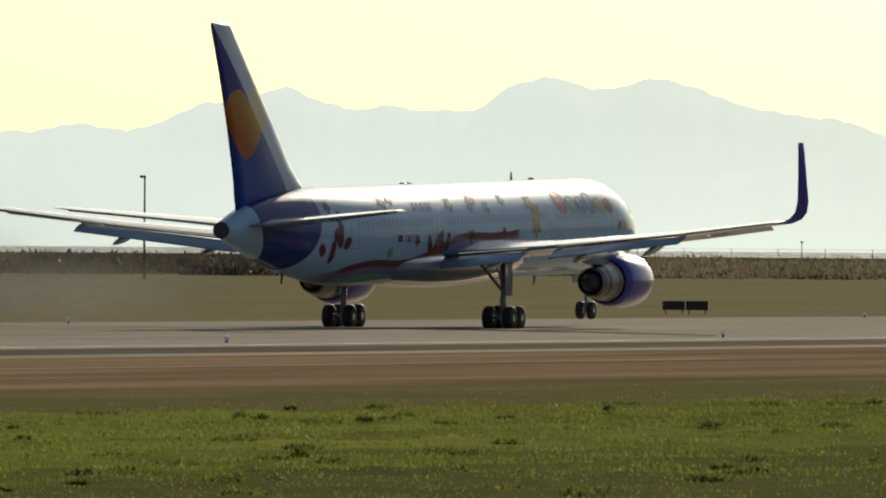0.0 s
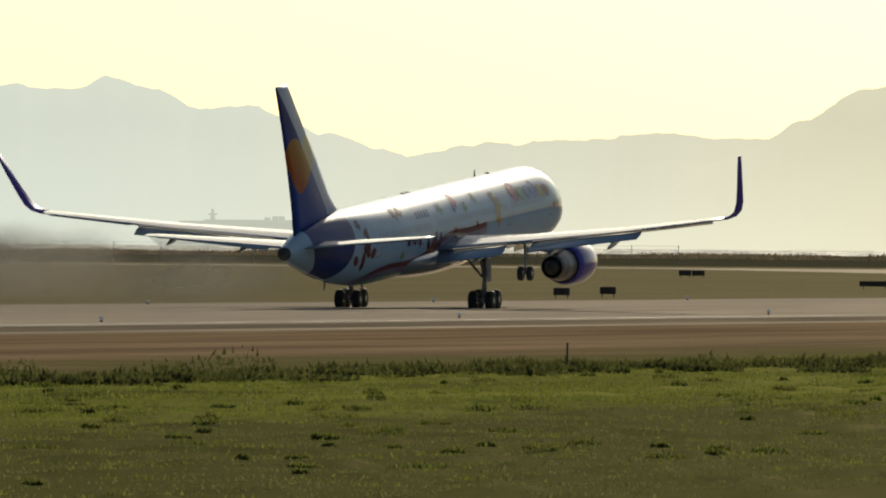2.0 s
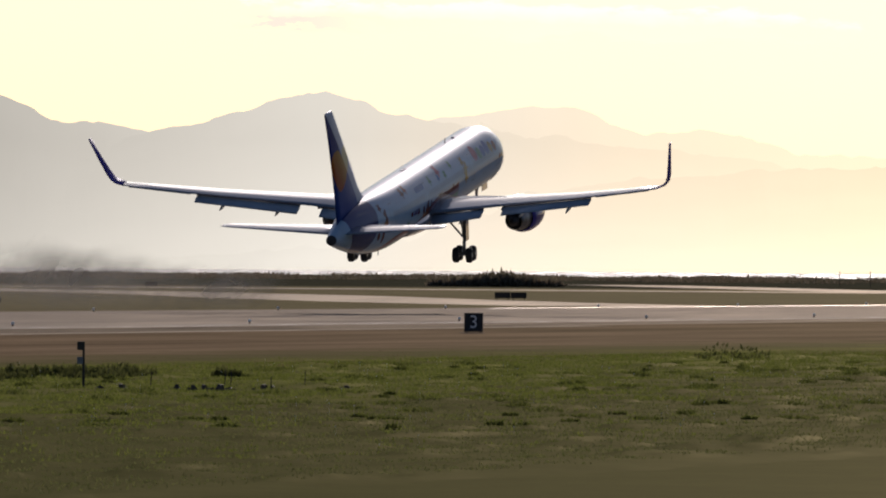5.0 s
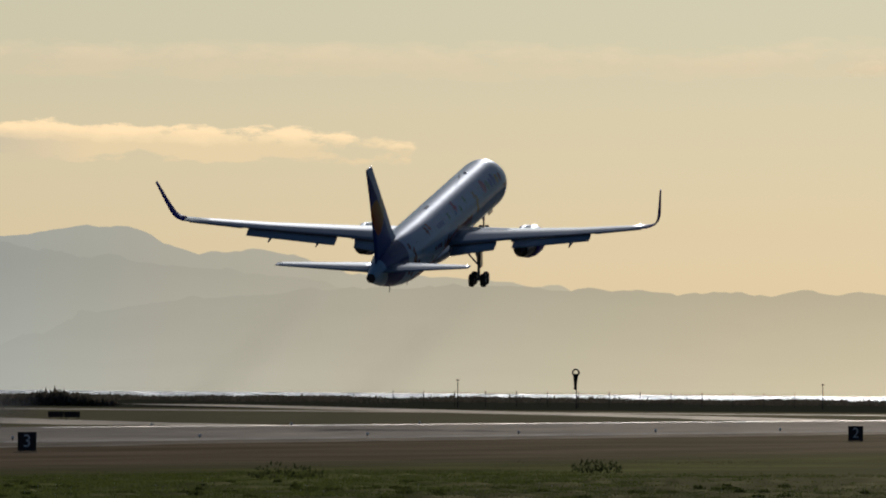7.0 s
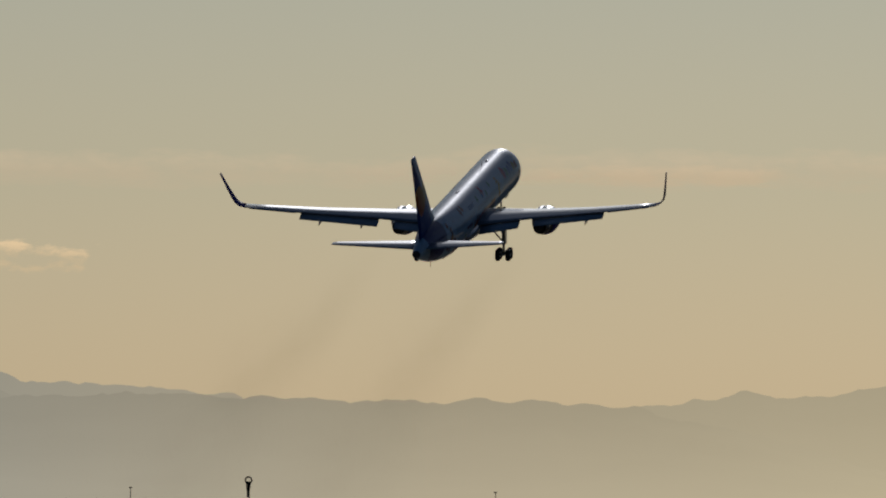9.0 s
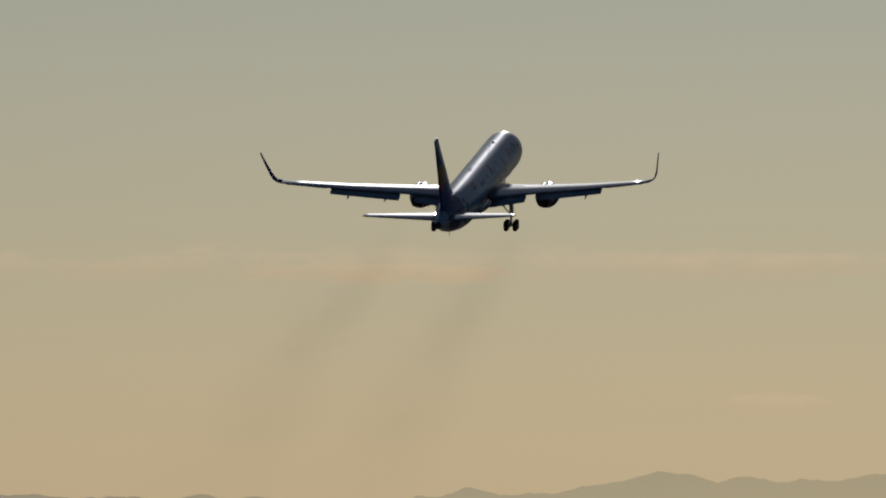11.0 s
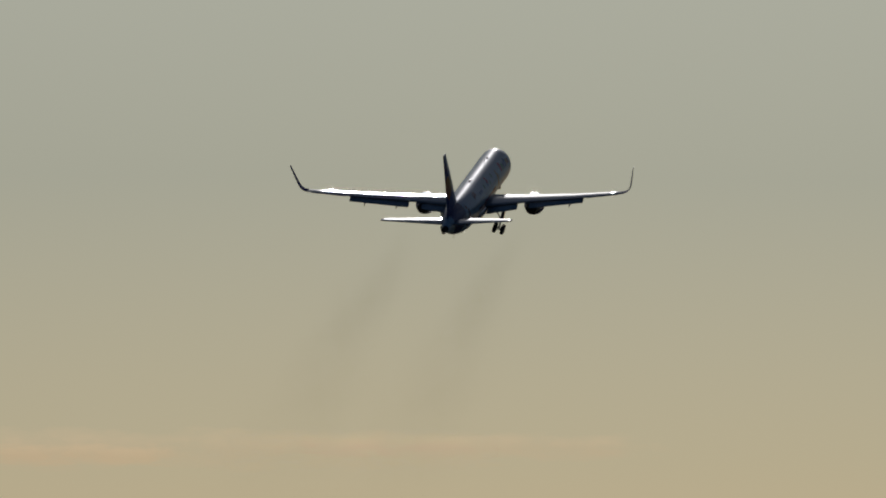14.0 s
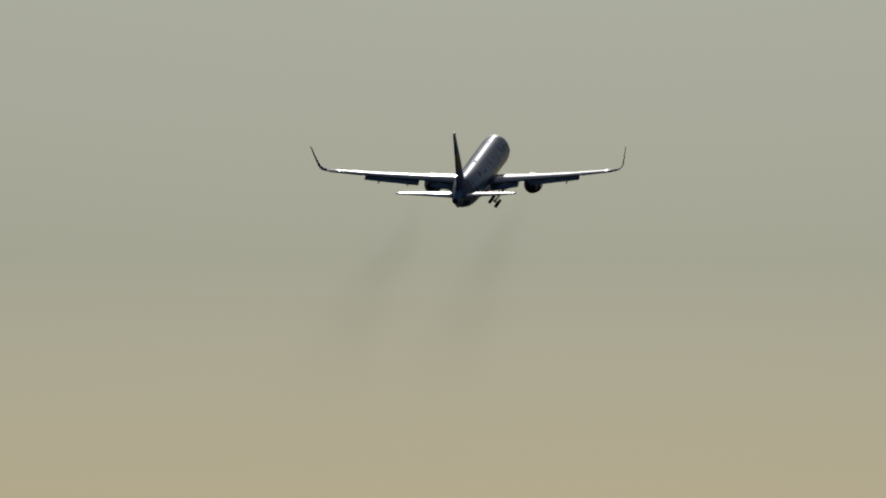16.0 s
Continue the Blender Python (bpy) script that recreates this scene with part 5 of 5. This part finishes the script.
def build_plants():
    view = lambda x, y, rng: 6.5 < math.degrees(math.atan2(-x, y)) < 21.5

    def lush(x, y):
        far_turn = np.maximum(0.0, y - 450.0) * 0.07
        wobble = 22.0 * (lattice(x / 11.0, y / 33.0, 8) - 0.5) + 12.0 * (lattice(x / 3.0, y / 10.0, 9) - 0.5)
        verge = x + 5.0 * (lattice(x / 4.0, y / 15.0, 10) - 0.5) + np.minimum(np.maximum(y - 490.0, 0.0) * 0.12, 10.0)
        return (0.10 + 0.90 * soft_step(-(x + wobble + far_turn), 92.0, 104.0)) * soft_step(verge, -134.0, -127.0)

    build_meadow()
    build_grass("meadow_grass", "short bright green grass lit from behind", M_grass, 70000, -146, -72, 225, 760, 0.075, 0.028, 11, lambda x, y: lush(x, y) * (0.35 + 0.65 * soft_step(lattice(x / 2.6, y / 9.0, 12), 0.25, 0.7)), 9)
    build_grass("olive_grass", "short dull olive grass", M_olive, 26000, -122, -66, 215, 640, 0.05, 0.026, 12, lambda x, y: 1.0 - lush(x, y), 8)
    build_grass("dry_grass", "sparse dry brown grass", M_dry, 9000, -156, -124, 330, 900, 0.07, 0.026, 13, lambda x, y: soft_step(-x, 126.0, 134.0) * soft_step(x, -156.0, -138.0) * lattice(x / 3.0, y / 12.0, 14), 8)
    g = np.random.default_rng(31)
    verts, faces = [], []
    for _ in range(420):
        x, y, h = g.uniform(-134, -74), g.uniform(220, 640), g.uniform(0.12, 0.40)
        k = len(verts)
        verts += [(x - 0.020, y, h), (x, y - 0.012, h + 0.022), (x + 0.020, y, h), (x, y + 0.012, h - 0.020), (x - 0.003, y, -0.01), (x + 0.003, y, -0.01), (x, y, h)]
        faces += [(k, k + 1, k + 2, k + 3), (k + 4, k + 5, k + 6)]
    tagged(mesh_from("meadow_flowers", verts, faces, M_lamp), "tiny white seed heads dotted over the meadow", "flowers", kind="stuff")
    rng = random.Random(8)
    # tall dark weeds along a ditch
    spots = []
    for i in range(150):
        y = rng.uniform(425, 560)
        x = -129.5 + rng.gauss(0, 1.5) + (y - 430) * 0.03
        spots.append((x, y, rng.uniform(0.5, 1.2), rng.uniform(0.15, 0.42)))
    spots += [(-129.8, 458.5, 1.5, 1.05), (-129.5, 436, 1.1, 0.75), (-121.6, 508, 1.0, 0.95), (-126, 498, 1.2, 0.6), (-125.6, 746, 1.2, 0.7), (-127, 678, 1.6, 0.7), (-128.5, 447, 1.4, 0.6)]
    build_weeds("ditch_weeds", "tall dark weeds along a shallow ditch", "weeds", M_weed, spots, 21, 0.11, 170)
    spots = []
    for i in range(430):
        x, y = rng.uniform(-131, -78), rng.uniform(250, 660)
        if view(x, y, None):
            spots.append((x, y, rng.uniform(0.15, 0.6), rng.uniform(0.05, 0.19)))
    spots += [(-99.5, 398, 0.55, 0.42)]
    build_weeds("grass_tussocks", "dark round tussocks scattered in the meadow", "tussocks", M_tussock, spots, 22, 0.05, 130)
    spots, thicket = [], []
    for i in range(520):
        a = rng.uniform(17.0, 21.5)
        d = direction(a, 0) * rng.uniform(1650, 2250)
        (thicket if a > 18.25 + rng.uniform(-0.2, 0.2) else spots).append((d.x, d.y, rng.uniform(3.0, 9.0), rng.uniform(0.5, 1.9)))
    for i in range(300):
        a = rng.uniform(5.0, 17.0)
        d = direction(a, 0) * rng.uniform(2700, 3250)
        spots.append((d.x, d.y, rng.uniform(4.0, 12.0), rng.uniform(0.15, 0.5)))
    build_weeds("far_scrub", "dark brown scrub along the far field", "scrub", M_scrub, spots, 23, 0.32, 190)
    build_weeds("far_thicket", "dark brown thicket along the far field", "scrub", M_thicket, thicket, 25, 0.40, 210)
    mound = []
    for a, r, h in ((11.44, 2.6, 1.6), (11.40, 2.4, 1.9), (11.35, 2.6, 1.5), (11.49, 2.4, 1.2), (11.56, 2.4, 0.9), (11.28, 2.4, 0.9)):
        d = direction(a, 0) * 2240
        mound.append((d.x, d.y, r * 1.5, h))
    build_weeds("shrub_thicket", "dark rounded shrub thicket near the shore", "shrubs", M_scrub, mound, 24, 0.45, 900)


# ---- build ----
build_ground()
build_surfaces()
build_mountains()
build_clouds()
AIRLINER, WINGS, GEAR, NOSE_GEAR = build_airliner()
DUST = build_dust()
for sign_x, sign_y, sign_text in ((-180.6, 593.2, "4"), (-182.2, 896.2, "3"), (-175.0, 1146.7, "2")):
    build_distance_sign(sign_x, sign_y, sign_text)
for bx, by, bw, bh, bn in ((-280.5, 874, 2.55, 0.5, 2), (-275, 1050, 1.1, 0.48, 1), (-278.4, 1075, 1.1, 0.48, 1), (-395, 1557, 2.5, 0.5, 2), (-310, 1280, 2.4, 0.42, 1), (-312, 1340, 0.5, 0.3, 1), (-309, 1537, 3.0, 0.55, 2), (-439, 1966, 1.6, 0.5, 1)):
    build_board(bx, by, bw, bh, bn)
build_edge_light([(-213.4, 420.1 + 62.5 * i) for i in range(17)] + [(-262.0, 478.2 + 61.5 * i) for i in range(17)])
build_tower()
build_posts()
build_rubble()
build_far_things()
build_ship()
build_plants()

# ---- what moves ----
# seconds, place along the runway, height, pitch, roll, heading
FLIGHT = [
    (0.0, 701.94, 0.08, 0.98, 0.09, -0.37), (0.5, 744.95, 0.13, 1.47, 0.06, -0.39), (1.0, 788.23, 0.16, 2.19, -0.02, -0.31), (1.5, 831.96, 0.13, 2.88, -0.02, -0.21),
    (2.0, 875.80, 0.08, 3.85, 0.03, -0.12), (2.5, 920.07, 0.12, 4.88, -0.05, -0.08), (3.0, 964.45, 0.20, 5.69, -0.19, -0.03), (3.2, 982.17, 0.28, 5.97, -0.26, -0.03),
    (5.4, 1182.67, 5.33, 8.30, 0.09, -0.18), (5.5, 1191.86, 5.65, 8.41, 0.10, -0.20), (6.0, 1237.86, 7.39, 8.90, 0.14, -0.34), (6.5, 1284.08, 9.47, 9.51, 0.32, -0.42),
    (7.0, 1330.36, 11.92, 10.09, 0.59, -0.42), (7.5, 1376.38, 14.80, 10.37, 0.71, -0.37), (8.0, 1422.48, 18.08, 10.39, 0.59, -0.30), (8.5, 1468.80, 21.56, 10.37, 0.13, -0.25),
    (9.0, 1514.91, 25.20, 10.59, -0.40, -0.19), (9.5, 1561.05, 29.02, 10.89, -0.68, -0.12), (10.0, 1607.08, 32.85, 11.02, -0.80, -0.08), (12.5, 1850.58, 53.93, 10.90, 0.70, -0.05),
    (13.0, 1896.01, 58.62, 11.42, 0.34, -0.11), (13.5, 1941.07, 63.42, 11.59, 0.15, -0.15), (14.0, 1985.89, 68.22, 11.45, 0.18, -0.14), (14.5, 2030.63, 73.04, 11.01, 0.33, -0.11),
    (15.0, 2075.43, 77.88, 10.62, 0.35, -0.05), (15.5, 2120.28, 82.72, 10.54, 0.16, 0.02), (16.0, 2165.14, 87.57, 10.59, -0.18, 0.09)]
# the dust follows, then hangs over the runway
DUST_WAY = [(t, y) for t, y, *_ in FLIGHT if t <= 3.2] + [(4.3, 1075.0), (5.5, 1150.0), (7.0, 1190.0), (16.0, 1240.0)]
# wing bend in degrees as lift builds up
BEND = [(0.0, -3.14), (0.5, -2.8), (1.0, -2.29), (1.5, -1.86), (2.0, -1.41), (2.5, -0.9), (3.0, -0.3), (3.6, 0.0), (16.0, 0.0)]
# seconds, leg extension in metres, degrees of retraction
LEGS = [(0.0, 0.0, 0), (2.5, 0.0, 0), (3.2, 0.10, 0), (4.2, 0.30, 0), (12.6, 0.30, 0), (13.0, 0.30, 4), (14.0, 0.28, 15), (15.0, 0.24, 26), (16.0, 0.2, 36)]
NOSE = [(0.0, 0), (12.0, 0), (13.0, 30), (14.0, 65), (15.0, 95), (16.0, 100)]


def motions():
    walk(AIRLINER, [(t, pose(RUNWAY_X, y, z, p, r, h)) for t, y, z, p, r, h in FLIGHT])
    walk(DUST, [(t, pose(RUNWAY_X, y, 0)) for t, y in DUST_WAY])
    for w, s, more in zip(WINGS, (1, -1), (0.0, 1.5)):
        walk(w, [(t, pose(s * PIVOT[0], 0, PIVOT[2], 0, -s * (b + more * max(0.0, 1 - t / 2.2)), 0)) for t, b in BEND])
    for leg, s in zip(GEAR, (1, -1)):
        walk(leg, [(t, pose(s * 3.72, 0, 3.05 - d, 0, s * a, 0)) for t, d, a in LEGS])
    walk(NOSE_GEAR, [(t, pose(0, 22.45, 2.2, a, 0, 0)) for t, a in NOSE])


motions()
